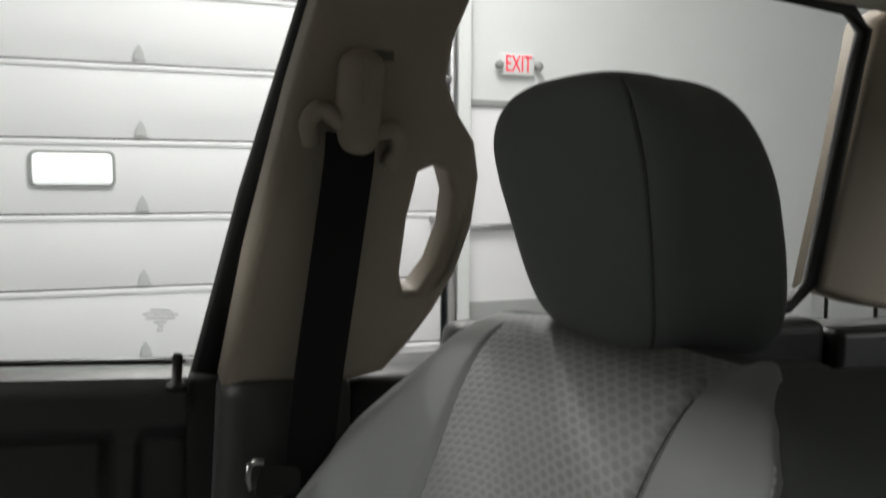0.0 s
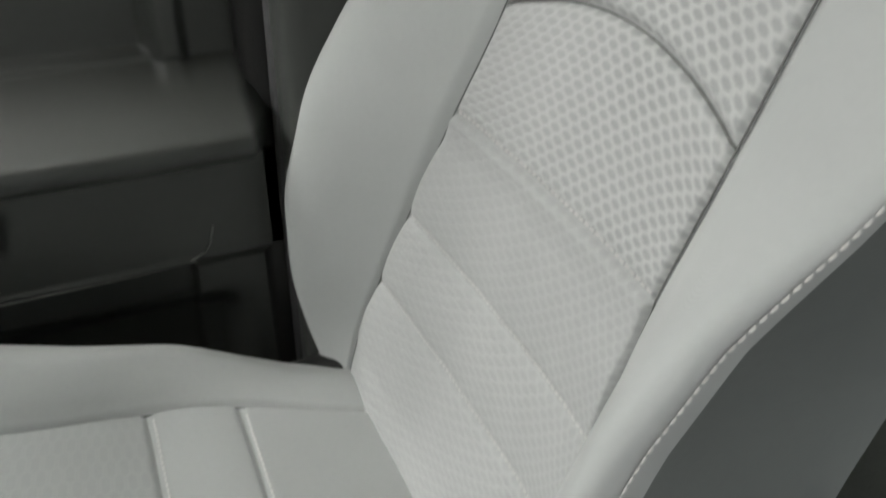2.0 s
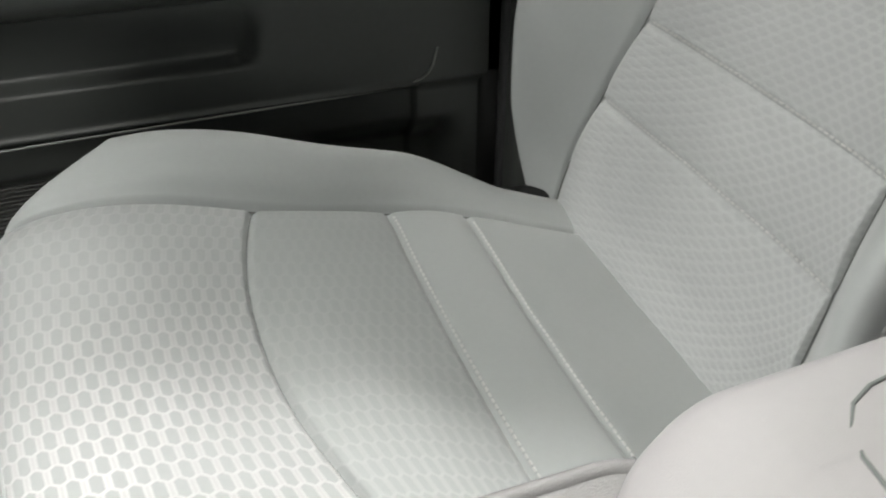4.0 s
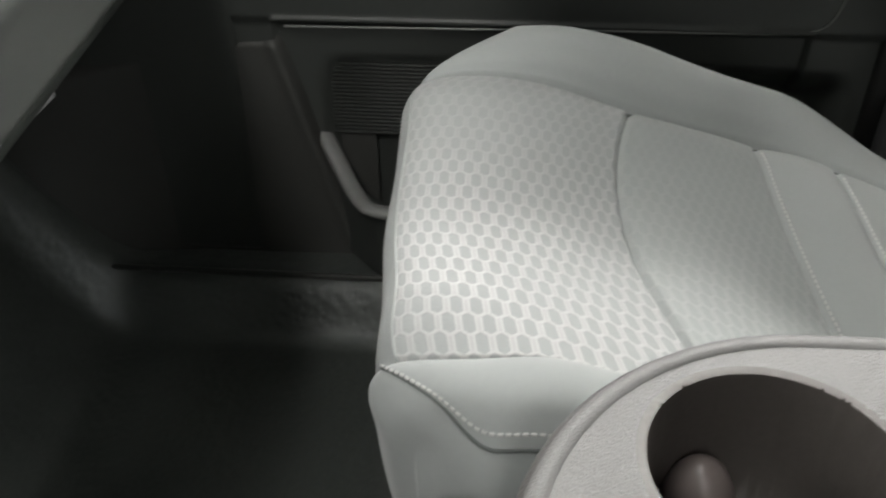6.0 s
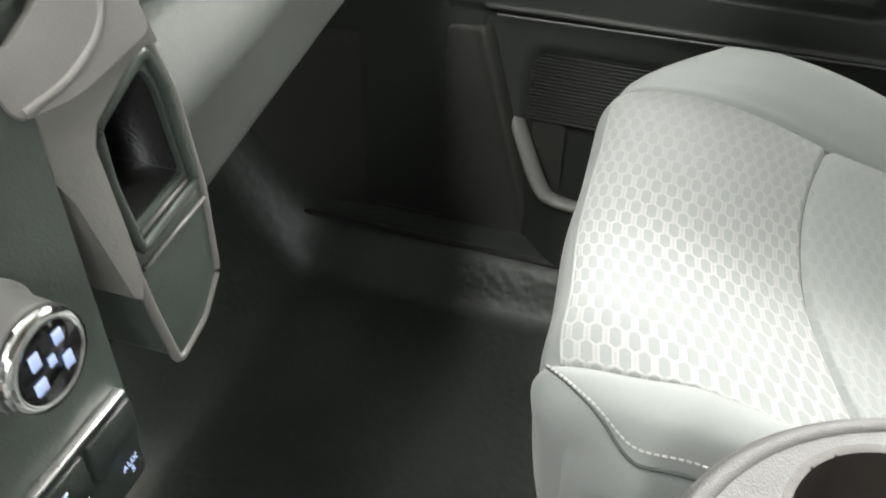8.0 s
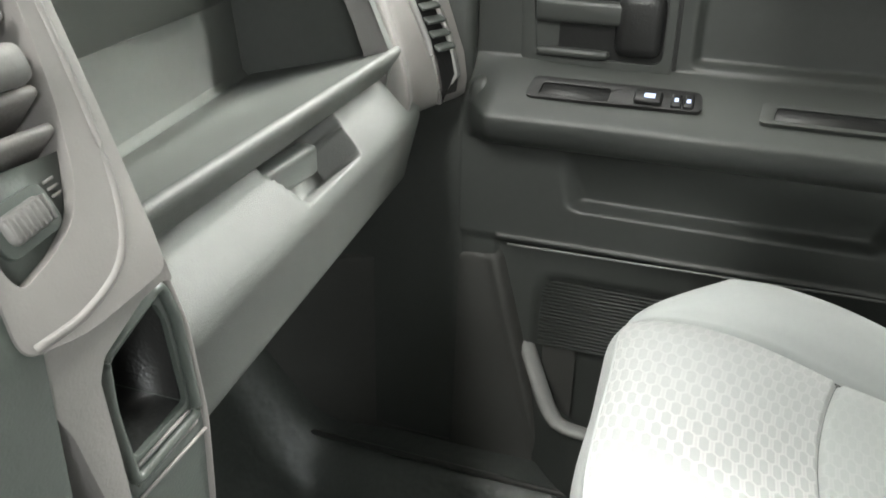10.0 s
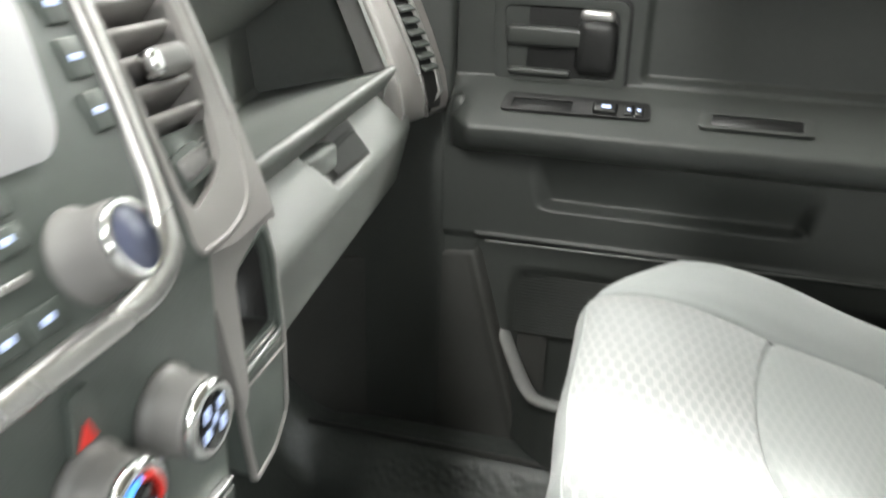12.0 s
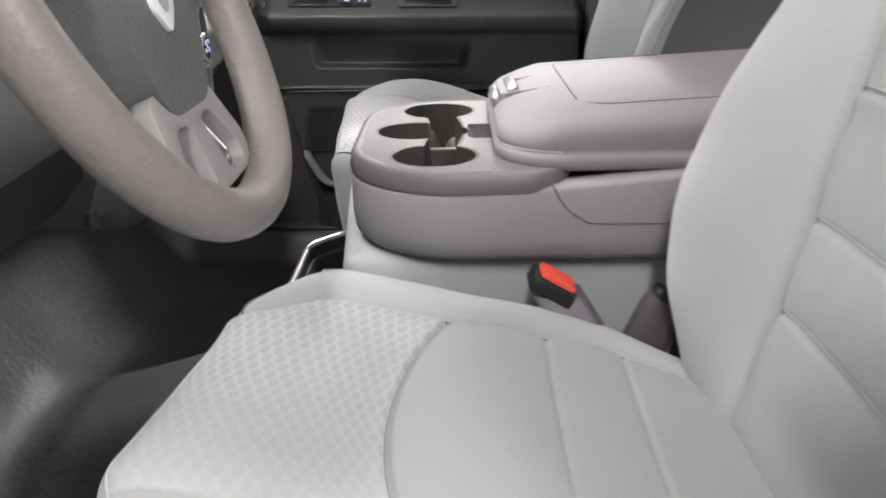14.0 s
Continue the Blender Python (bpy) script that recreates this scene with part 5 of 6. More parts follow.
v, fc = sweep([[(x, 0.66 + a, b) for a, b in ((0.4, 0.36), (0.16, 0.40), (0.06, 0.43), (0.03, 0.47), (0.02, 0.60), (0.02, 0.66), (0.06, 0.70), (0.12, 0.74), (0.12, 0.86), (0.2, 0.90))] for x in np.linspace(-0.80, -0.17, 12)])
mesh_ob("driver_dash", v, fc, KNEE, dash, "dark driver side dashboard")
kn = rounded([(-0.80, 0.40), (-0.60, 0.40), (-0.58, 0.47), (-0.58, 0.58), (-0.80, 0.60)], 0.02)
part("knee_panel", plate(kn, 0.03, Matrix(((1, 0, 0, 0), (0, 0, -1, 0.662), (0, 1, 0, 0), (0, 0, 0, 1))), 0.005), KNEE, dash, "dark knee panel")
part("ignition_ring", spin([(0.002, 0.0), (0.012, 0.002), (0.017, 0.006), (0.020, 0.004), (0.020, -0.01)], pose(-0.27, 0.640, 0.450, 80) @ Matrix.Scale(0.5, 4), 24), SWITCH, dash, "dark switch ring")

# ---- centre stack ----
stack = thing("centre_stack", "dark green-grey centre stack with radio and climate knobs", "control panel", (0.0, 0.63, 0.43))


def YS(x, z):
    return 0.619 + 0.45 * max(0.0, z - 0.632) + 0.42 * max(0.0, -0.12 - x) + 0.4 * max(0.0, 0.470 - z)


v, fc = grid(lambda x, z: (x, YS(x, z), z), np.linspace(-0.20, 0.1065, 70), np.linspace(0.425, 0.86, 90))
mesh_ob("face_panel", v, fc, PANEL, stack)


def on_stack(x, z, off=0.0, roll=0):
    """A frame on the stack: x right, y up the panel, z out towards the seats."""
    p = Vector((x, YS(x, z), z))
    tx = (Vector((x + 0.002, YS(x + 0.002, z), z)) - p).normalized()
    tz = (Vector((x, YS(x, z + 0.002), z + 0.002)) - p).normalized()
    n = tx.cross(tz).normalized()
    if n.y > 0:
        n = -n
    ty = n.cross(tx)
    return Matrix.Translation(p + n * off) @ Matrix((tx, ty, n)).transposed().to_4x4() @ pose(0, 0, 0, 0, 0, roll)


def knob(x, z, r, h, label, face):
    k = part("knob", spin([(r * 1.14, 0.0), (r * 1.14, 0.003), (r * 1.06, 0.005), (r, 0.007), (r * 0.97, h * 0.7), (r * 0.94, h * 0.8)], on_stack(x, z)), KNOB, stack, label)
    part("knob_ring", spin([(r * 0.95, h * 0.78), (r * 0.98, h * 0.86), (r * 0.90, h * 0.98), (r * 0.76, h), (r * 0.72, h * 0.97)], on_stack(x, z)), CHROME, k, "chrome knob ring")
    part("knob_face", spin([(r * 0.76, h * 0.9), (r * 0.74, h * 0.985), (0.001, h * 0.99)], on_stack(x, z)), face, k, "dark knob face")
    return k


def bars(parent, x, z, off, spec, material=ICON):
    for a, b, w, hh in spec:
        part("icon", rbox(a - w / 2, a + w / 2, b - hh / 2, b + hh / 2, 0, 0.0008, 0.0002, 1, on_stack(x, z, off)), material, parent)


KR, KH = 0.0190, 0.026
KA, KB, KC = (0.058, 0.574), (0.004, 0.569), (-0.056, 0.567)
ka = knob(*KA, KR, KH, "grey climate mode knob", GLOSS)
bars(ka, *KA, KH, [(-0.006, 0.006, 0.004, 0.006), (0.005, 0.007, 0.004, 0.005), (-0.007, -0.004, 0.005, 0.005), (0.006, -0.004, 0.004, 0.006), (0.0, 0.001, 0.003, 0.004)])
kb = knob(*KB, KR, KH, "grey temperature knob", GLOSS)
bars(kb, *KB, KH, [(-0.004, -0.004, 0.005, 0.006), (0.004, -0.005, 0.004, 0.006)])
part("cold_arc", tube([on_stack(*KB, KH) @ Vector((0.012 * math.cos(a), 0.012 * math.sin(a), 0)) for a in np.linspace(1.6, 4.0, 16)], 0.0016, 6), BLUE, kb, "blue arc")
part("hot_arc", tube([on_stack(*KB, KH) @ Vector((0.012 * math.cos(a), 0.012 * math.sin(a), 0)) for a in np.linspace(-0.3, 1.4, 16)], 0.0016, 6), HAZ, kb, "red arc")
kc = knob(*KC, KR, KH, "grey fan knob", GLOSS)
bars(kc, *KC, KH, [(0.0, -0.003, 0.006, 0.006), (-0.004, 0.001, 0.003, 0.004), (0.004, 0.0, 0.003, 0.003)])
part("fan_arc", tube([on_stack(*KC, KH) @ Vector((0.011 * math.cos(a), 0.011 * math.sin(a), 0)) for a in np.linspace(0.2, 2.9, 16)], 0.0013, 6), ICON, kc, "white fan arc")
# hazard switch
hz = part("hazard_switch", plate(rounded([(-0.009, -0.014), (0.009, -0.014), (0.006, 0.016), (-0.006, 0.016)], 0.004), 0.006, on_stack(0.006, 0.599, 0.003), 0.002), PANEL, stack)
part("hazard_triangle", plate([(-0.005, -0.005), (0.005, -0.005), (0.0, 0.0045)], 0.002, on_stack(0.006, 0.597, 0.0045), 0.0004), HAZ, hz, "red warning triangle", False)
# switch bank
BK = on_stack(0.022, 0.481, 0.003)
bank = part("switch_bank", plate(rounded([(-0.080, -0.026), (0.080, -0.026), (0.080, 0.024), (-0.080, 0.024)], 0.005), 0.008, BK, 0.002), SWITCH, stack, "dark switch bank")
for i in range(5):
    for j in range(2):
        if i == 4 and j == 0:
            continue
        x = -0.060 + i * 0.031 + (0.003 if j else 0)
        key = part("switch", rbox(x - 0.0140, x + 0.0140, -0.022 + j * 0.022, -0.002 + j * 0.022, -0.002, 0.0022, 0.0012, 2, BK), SWITCH, bank)
        if i == 4:
            continue
        part("icon", rbox(x - 0.0008, x + 0.0002, -0.013 + j * 0.022, -0.009 + j * 0.022, 0.0020, 0.0028, 0.0002, 1, BK), ICON, key, "white switch icon")
        part("icon", rbox(x - 0.002, x + 0.0015, -0.0095 + j * 0.022, -0.0085 + j * 0.022, 0.0020, 0.0028, 0.0002, 1, BK), ICON, key)
leg = bpy.data.curves.new("legend", "FONT")
leg.body, leg.size, leg.extrude, leg.align_x = "AUX\n 5", 0.0046, 0.0002, "CENTER"
tmp = new("legend_source", leg)
me = bpy.data.meshes.new_from_object(tmp.evaluated_get(bpy.context.evaluated_depsgraph_get()))
bpy.data.objects.remove(tmp)
me.transform(BK @ Matrix.Translation((0.069, -0.009, 0.0034)))
me.materials.clear()
me.materials.append(ICON)
finish(new("legend", me), bank, False)["label"] = "white legend AUX 5"
part("bank_trim", rbox(-0.080, 0.080, 0.0245, 0.0262, 0, 0.005, 0.0008, 2, on_stack(0.022, 0.481, 0.0)), SATIN, stack, "thin bright line over the switches")
part("power_socket", spin([(0.013, 0.0), (0.013, 0.006), (0.010, 0.010), (0.002, 0.010)], on_stack(-0.036, 0.462, 0.003), 24), BLACK, stack, "black socket ring")
part("socket_cap", spin([(0.009, 0.008), (0.0095, 0.014), (0.008, 0.017), (0.001, 0.017)], on_stack(-0.036, 0.462, 0.003), 24), METAL, stack, "bright socket cap")
part("lower_chin", stack_body([(plan(-0.10, 0.10, 0.66, 0.80, 0.03, 0.03), 0.38), (plan(-0.12, 0.115, 0.640, 0.80, 0.03, 0.03), 0.42), (plan(-0.13, 0.125, 0.626, 0.80, 0.03, 0.02), 0.455)]), DASH, stack, "rounded lower chin of the stack")

# radio with its bezel
LEANY = 0.45
ON = Matrix(((1, 0, 0, 0), (0, LEANY, -0.912, 0.619 - LEANY * 0.632), (0, 1, 0.41, 0), (0, 0, 0, 1)))


def onr(x, z, off):
    return ON @ Matrix.Translation((x, z, off))


rb = rounded([(-0.105, 0.620), (0.060, 0.6255), (0.086, 0.637), (0.092, 0.660), (0.0985, 0.705), (0.1035, 0.752), (0.1035, 0.86), (-0.12, 0.86)], 0.014)
ri = rounded([(-0.095, 0.631), (0.050, 0.637), (0.073, 0.646), (0.081, 0.663), (0.089, 0.708), (0.0935, 0.752), (0.094, 0.85), (-0.11, 0.85)], 0.012)
part("radio_bezel", plate(rb, 0.014, onr(0, 0, 0.007), 0.004, (ri,)), SATIN, stack, "satin silver radio bezel")
radio = part("radio", plate(ri, 0.006, onr(0, 0, 0.002), 0.0005), PANEL, stack, "dark radio front")
part("screen", plate(rounded([(-0.10, 0.692), (0.040, 0.691), (0.051, 0.701), (0.060, 0.735), (0.066, 0.82), (-0.10, 0.82)], 0.010), 0.003, onr(0, 0, 0.0045), 0.001), SCREEN, radio, "pale reflecting screen")
for x, z in ((0.033, 0.656), (-0.066, 0.650)):
    k = part("radio_knob", spin([(0.0185, 0.0), (0.0185, 0.002), (0.0160, 0.004), (0.0155, 0.022), (0.0146, 0.025)], onr(x, z, 0.002)), KNOB, radio, "grey radio knob")
    part("knob_ring", spin([(0.0148, 0.024), (0.0145, 0.027), (0.0124, 0.028), (0.0120, 0.027)], onr(x, z, 0.002)), CHROME, k, "chrome knob ring")
    part("knob_face", spin([(0.0122, 0.0255), (0.0118, 0.0272), (0.001, 0.0272)], onr(x, z, 0.002)), mat("knob_face_blue", (0.10, 0.11, 0.17), 0.3), k, "blue-grey knob face")
part("bright_strip", rbox(-0.040, 0.004, -0.0015, 0.0015, 0, 0.003, 0.0006, 2, onr(0, 0.659, 0.002)), SATIN, radio)
for i in range(3):
    for dz in (0.644, 0.672, 0.684):
        kx = -0.038 + i * 0.020
        b_ = part("radio_button", rbox(kx - 0.009, kx + 0.009, -0.005, 0.005, -0.001, 0.002, 0.001, 2, onr(0.0, dz, 0.002)), PANEL, radio)
        part("icon", rbox(kx - 0.003, kx + 0.003, -0.0012, 0.0012, 0.0018, 0.0026, 0.0002, 1, onr(0.0, dz, 0.002)), ICON, b_)
for dz in (0.702, 0.723, 0.744, 0.765):
    bx = 0.078 + 0.06 * (dz - 0.7)
    b_ = part("radio_button", rbox(-0.0065, 0.0065, -0.008, 0.008, -0.001, 0.002, 0.001, 2, onr(bx, dz, 0.002)), PANEL, radio)
    part("icon", rbox(-0.004, 0.004, -0.0012, 0.0012, 0.0018, 0.0026, 0.0002, 1, onr(bx, dz, 0.002)), ICON, b_)

# satin frame round the passenger side vent
fo = [(0.104, 0.86), (0.104, 0.70), (0.100, 0.650), (0.097, 0.632), (0.125, 0.628), (0.172, 0.632), (0.1745, 0.645), (0.1755, 0.660), (0.1785, 0.69), (0.182, 0.745), (0.185, 0.80), (0.186, 0.86)]
fh = [(0.110, 0.848), (0.109, 0.70), (0.1065, 0.656), (0.110, 0.650), (0.128, 0.655), (0.144, 0.663), (0.153, 0.678), (0.160, 0.70), (0.164, 0.72), (0.168, 0.76), (0.170, 0.848)]


def onf(x, z, off):
    return ON @ Matrix.Translation((x, z, off))


part("vent_frame", plate(rounded(fo, 0.010), 0.06, onf(0, 0, 0.0015), 0.005, (rounded(fh, 0.008),)), TAUPE, stack, "satin taupe frame round the centre vent")
part("frame_ridge", tube([onf(x, z, 0.001) @ Vector((0, 0, 0)) for x, z in spline([(0.1795, 0.858), (0.178, 0.80), (0.1755, 0.744), (0.171, 0.69), (0.165, 0.662), (0.152, 0.643), (0.128, 0.6345), (0.103, 0.633)], 50)], 0.0018, 8), TAUPE, stack, "raised ridge of the vent frame")
vb = part("vent_back", plate(fh, 0.004, onf(0, 0, -0.040)), BLACK, stack)
lowp = [(0.109, 0.684), (0.1065, 0.656), (0.111, 0.6505), (0.128, 0.6555), (0.144, 0.6635), (0.155, 0.684)]
part("vent_lower_panel", plate(lowp, 0.03, onf(0, 0, -0.004)), PANEL, stack)
for i in range(12):
    z = 0.691 + i * 0.0128
    part("vent_slat", rbox(0.110, 0.156 + 0.0011 * i, -0.0022, 0.0022, -0.022, 0.003, 0.0018, 2, onf(0, z, -0.003) @ pose(0, 0, 0, -22)), TAUPE, vb)
tabm = onf(0.137, 0.713, -0.002)
part("vent_tab", rbox(-0.015, 0.015, -0.007, 0.007, 0, 0.012, 0.005, 3, tabm), KNOB, vb)
part("vent_tab_cap", rbox(-0.020, -0.012, -0.006, 0.006, 0.004, 0.014, 0.003, 3, tabm), CHROME, vb, "chrome tab end")
wm = onf(0.126, 0.668, -0.003) @ pose(0, 0, 0, 0, 0, 8) @ Matrix.Scale(0.86, 4)
wb = part("wheel_bezel", plate(rounded([(-0.0165, -0.0095), (0.0165, -0.0095), (0.0165, 0.0095), (-0.0165, 0.0095)], 0.006), 0.006, wm @ Matrix.Translation((0, 0, 0.002)), 0.002), PANEL, vb)
part("thumb_wheel", rbox(-0.012, 0.012, -0.006, 0.006, -0.004, 0.006, 0.004, 4, wm), KNOB, vb, "ribbed thumb wheel")
for i in range(8):
    part("wheel_rib", rbox(-0.0105 + i * 0.003, -0.0095 + i * 0.003, -0.005, 0.005, 0.003, 0.0064, 0.0003, 1, wm), KNOB, wb)
for q in (-0.003, 0, 0.003):
    part("vent_mark", rbox(0.019, 0.025, 0.004 + q - 0.0006, 0.004 + q + 0.0006, 0, 0.0008, 0.0002, 1, wm), EDGE, wb)
part("vent_mark", rbox(-0.028, -0.021, -0.0095, -0.003, 0, 0.0008, 0.0002, 1, wm), EDGE, wb)

# strip and cubby panel below the frame
UP = Matrix(((1, 0, 0, 0), (0, 0, -1, 0), (0, 1, 0, 0), (0, 0, 0, 1)))
st = [(0.095, 0.629), (0.102, 0.634), (0.174, 0.637), (0.178, 0.6245), (0.171, 0.6265), (0.1585, 0.6245), (0.1345, 0.6125), (0.1305, 0.604), (0.1345, 0.566), (0.1365, 0.540), (0.1330, 0.528), (0.1285, 0.532), (0.1225, 0.556), (0.1135, 0.591)]
part("stack_edge_trim", plate(rounded(st, 0.002), 0.02, Matrix.Translation((0, 0.6205, 0)) @ UP, 0.002), TAUPE, stack, "satin grey edge trim")
po = [(0.141, 0.606), (0.187, 0.625), (0.199, 0.590), (0.206, 0.535), (0.204, 0.484), (0.186, 0.466), (0.160, 0.459), (0.152, 0.50), (0.141, 0.575)]
ph = [(0.150, 0.597), (0.181, 0.610), (0.187, 0.598), (0.194, 0.551), (0.156, 0.546), (0.151, 0.575)]
pm = Matrix.Translation((0, 0.634, 0)) @ UP
part("cubby_panel", plate(rounded(po, 0.006), 0.05, pm, 0.003, (rounded(ph, 0.004),)), PANEL, stack, "dark panel with a phone cubby")
part("cubby_rim", tube([pm @ Vector((x, y, 0.001)) for x, y in rounded([(0.146, 0.602), (0.184, 0.617), (0.192, 0.598), (0.199, 0.543), (0.153, 0.536), (0.146, 0.577)], 0.005)], 0.0028, 8, True), PANEL, stack)
# edge highlight of the panel, put in as a paler tube
part("panel_edge_highlight", tube([pm @ Vector((x, y, -0.001)) for x, y in rounded(po, 0.006)], 0.0026, 8, True), TAUPE, stack, "edge highlight of the cubby panel, as a pale tube")
cubc = (sum(p[0] for p in ph) / len(ph), sum(p[1] for p in ph) / len(ph))
# shade inside the cubby, put in as black walls and a black back
part("cubby_shade", plate(ph, 0.036, pm @ Matrix.Translation((0, 0, -0.003)), 0.0, ([(cubc[0] + 0.96 * (x - cubc[0]), cubc[1] + 0.97 * (y - cubc[1])) for x, y in ph],)), BLACK, stack, "cubby walls blackened for the shade inside")
part("cubby_back", plate(po, 0.004, pm @ Matrix.Translation((0, 0, -0.040))), BLACK, stack)
for y, x0, x1 in ((0.546, 0.156, 0.193), (0.537, 0.154, 0.198), (0.529, 0.152, 0.204)):
    part("cubby_bar", tube([pm @ Vector((x0, y - 0.003, 0.001)), pm @ Vector((x1, y + 0.001, 0.001))], 0.0010, 6), TAUPE, stack, "thin pale bar")

shift(stack, -0.007, 0.006, 0.003)
# ---- steering wheel ----
wheel = thing("steering_wheel", "brown-grey leather steering wheel with silver lower spoke", "steering wheel", (-0.42, 0.47, 0.70))
WM = Matrix.Translation((-0.468, 0.467, 0.705)) @ Matrix.Rotation(radians(90 - 24), 4, "X")  # x right, y up the wheel, z to the driver


def rim_mesh():
    bm = bmesh.new()
    rings = []
    for i in range(128):
        a = 2 * math.pi * i / 128
        o = Vector((math.cos(a), math.sin(a), 0))
        ring_ = []
        for j in range(18):
            b = 2 * math.pi * j / 18
            r = 0.0185 + 0.0015 * math.cos(2 * b)
            ring_.append(bm.verts.new(WM @ (o * (0.177 + r * 0.86 * math.cos(b)) + Vector((0, 0, r * 1.08 * math.sin(b))))))
        rings.append(ring_)
    for i in range(128):
        a, b = rings[i], rings[(i + 1) % 128]
        for j in range(18):
            bm.faces.new((a[j], a[(j + 1) % 18], b[(j + 1) % 18], b[j]))
    return bm


part("rim", rim_mesh(), LEATHER, wheel, "leather rim")
AB = WM @ Matrix.Translation((0, -0.1, -0.007)) @ Matrix.Rotation(radians(12), 4, "X")
part("airbag_cover", plate(rounded([(-0.085, 0.145), (-0.06, 0.175), (0.06, 0.175), (0.085, 0.145), (0.076, 0.065), (0.044, 0.0), (-0.044, 0.0), (-0.076, 0.065)], 0.022), 0.05, AB, 0.016), mat("airbag_cover_vinyl", (0.085, 0.09, 0.088), 0.4, 0, 0.08, 6, 0.3, 450, "grain"), wheel, "dark grained airbag cover")
# the shiny shield's bright reflection is put into a near-white base colour
em = part("emblem", plate(rounded([(-0.024, 0.022), (0.024, 0.022), (0.020, -0.012), (0.0, -0.030), (-0.020, -0.012)], 0.006), 0.004, AB @ Matrix.Translation((0, 0.080, 0.003)), 0.0015), mat("emblem_reflection_white", (0.85, 0.85, 0.85), 0.3, 0.2, 0.05, 5), wheel, "bright shield emblem")
part("emblem_field", plate(rounded([(-0.013, 0.011), (0.013, 0.011), (0.010, -0.008), (0.0, -0.017), (-0.010, -0.008)], 0.004), 0.002, AB @ Matrix.Translation((0, 0.080, 0.004)), 0.0005), GREY, em)
for sx in (-1, 1):
    q = [WM @ Vector((sx * x, y, z)) for x, y, z in ((0.06, 0.02, -0.012), (0.11, 0.03, -0.012), (0.172, 0.03, -0.004))]
    part("side_spoke", tube(q, [0.03, 0.026, 0.018], 12, False, 0.5, tuple((WM.to_3x3() @ Vector((0, 1, 0))))), LEATHER, wheel)
    pad = part("button_pad", rbox(-0.026, 0.026, -0.022, 0.022, -0.004, 0.006, 0.005, 3, WM @ pose(sx * 0.115, 0.03, 0.004)), mat("button_pad_brown" + str(sx), (0.06, 0.045, 0.035), 0.35), wheel, "dark brown button pad")
    for i in range(2):
        for j in range(2):
            b_ = part("pad_button", rbox(-0.010, 0.010, -0.008, 0.008, 0.004, 0.009, 0.002, 2, WM @ pose(sx * 0.115 - 0.012 + i * 0.024, 0.02 + j * 0.02, 0.004)), BLACK, pad)
            part("icon", rbox(-0.005, 0.005, -0.0015, 0.0015, 0.0088, 0.0096, 0.0002, 1, WM @ pose(sx * 0.115 - 0.012 + i * 0.024, 0.02 + j * 0.02, 0.004)), ICON, b_)
# twin lower spoke with a pocket in each leg
CX = -0.012
sp = rounded([(CX - 0.056, -0.080), (CX + 0.056, -0.080), (CX + 0.082, -0.138), (CX + 0.064, -0.157), (CX - 0.054, -0.157), (CX - 0.070, -0.136)], 0.012)
holes_ = [rounded([(CX + s_ * 0.013, -0.107), (CX + s_ * 0.036, -0.105), (CX + s_ * 0.060, -0.138), (CX + s_ * 0.054, -0.151), (CX + s_ * 0.018, -0.152)], 0.008) for s_ in (-1, 1)]
part("lower_spoke", plate(sp, 0.011, WM @ Matrix.Translation((0, 0, -0.007)), 0.004, holes_), TAUPE, wheel, "satin grey lower spoke")
part("spoke_pocket", plate(sp, 0.003, WM @ Matrix.Translation((0, 0, -0.0175)), 0.001), mat("spoke_pocket_grey", (0.13, 0.122, 0.12), 0.3), wheel, "glossy grey pocket floor")
# reflections along the pocket floors, put in as bright satin rods
for s_ in (-1, 1):
    part("spoke_glint", tube([WM @ Vector((CX + s_ * x, y, -0.0165)) for x, y in ((0.032, -0.112), (0.052, -0.138), (0.047, -0.145), (0.025, -0.146))], 0.0022, 8), SATIN, wheel, "glint in the spoke pocket, as a bright rod")
part("column_shroud", tube([WM @ Vector((0, -0.01, -0.02)), WM @ Vector((0, -0.02, -0.10)), WM @ Vector((0, -0.03, -0.24))], [0.055, 0.065, 0.07], 20), DASH, wheel, "dark column shroud")

shift(wheel, -0.025, 0.024, -0.004)
# driver floor mat
tagged(part("floor_mat", rbox(-0.68, -0.20, 0.45, 0.86, 0.006, 0.018, 0.005), MATT), "dark grey rubber floor mat", "floor mat")

# the truck stands nose-up by a small angle
PITCH = Matrix.Translation((0, 0.42, 0.5)) @ Matrix.Rotation(radians(2.6), 4, "X") @ Matrix.Translation((0, -0.42, -0.5))
for ob in [o for o in scene.objects if o.parent is None and o.type in ("MESH", "EMPTY")]:
    ob.matrix_world = PITCH @ ob.matrix_basis

# ---- garage ----
WX = 6.6
tagged(part("ground", rbox(-14, WX + 0.3, -14, 12, GROUND - 0.2, GROUND, 0.01), CONC), "smooth grey concrete garage floor", "floor", kind="structure")
tagged(part("wall_east", rbox(WX + 0.10, WX + 0.35, -14, -2.66, GROUND, 5.2, 0.01), WALLW), "white painted garage wall", "wall", kind="structure")
tagged(part("wall_east", rbox(WX + 0.10, WX + 0.35, -2.66, 12, 3.6, 5.2, 0.01), WALLW), "white painted garage wall", "wall", kind="structure")
tagged(part("wall_north", rbox(-14, WX + 0.35, 11.8, 12, GROUND, 5.2, 0.01), WALLW), "white painted garage wall", "wall", kind="structure")
tagged(part("wall_south", rbox(-14, WX + 0.35, -14.2, -14, GROUND, 5.2, 0.01), WALLW), "white painted garage wall", "wall", kind="structure")
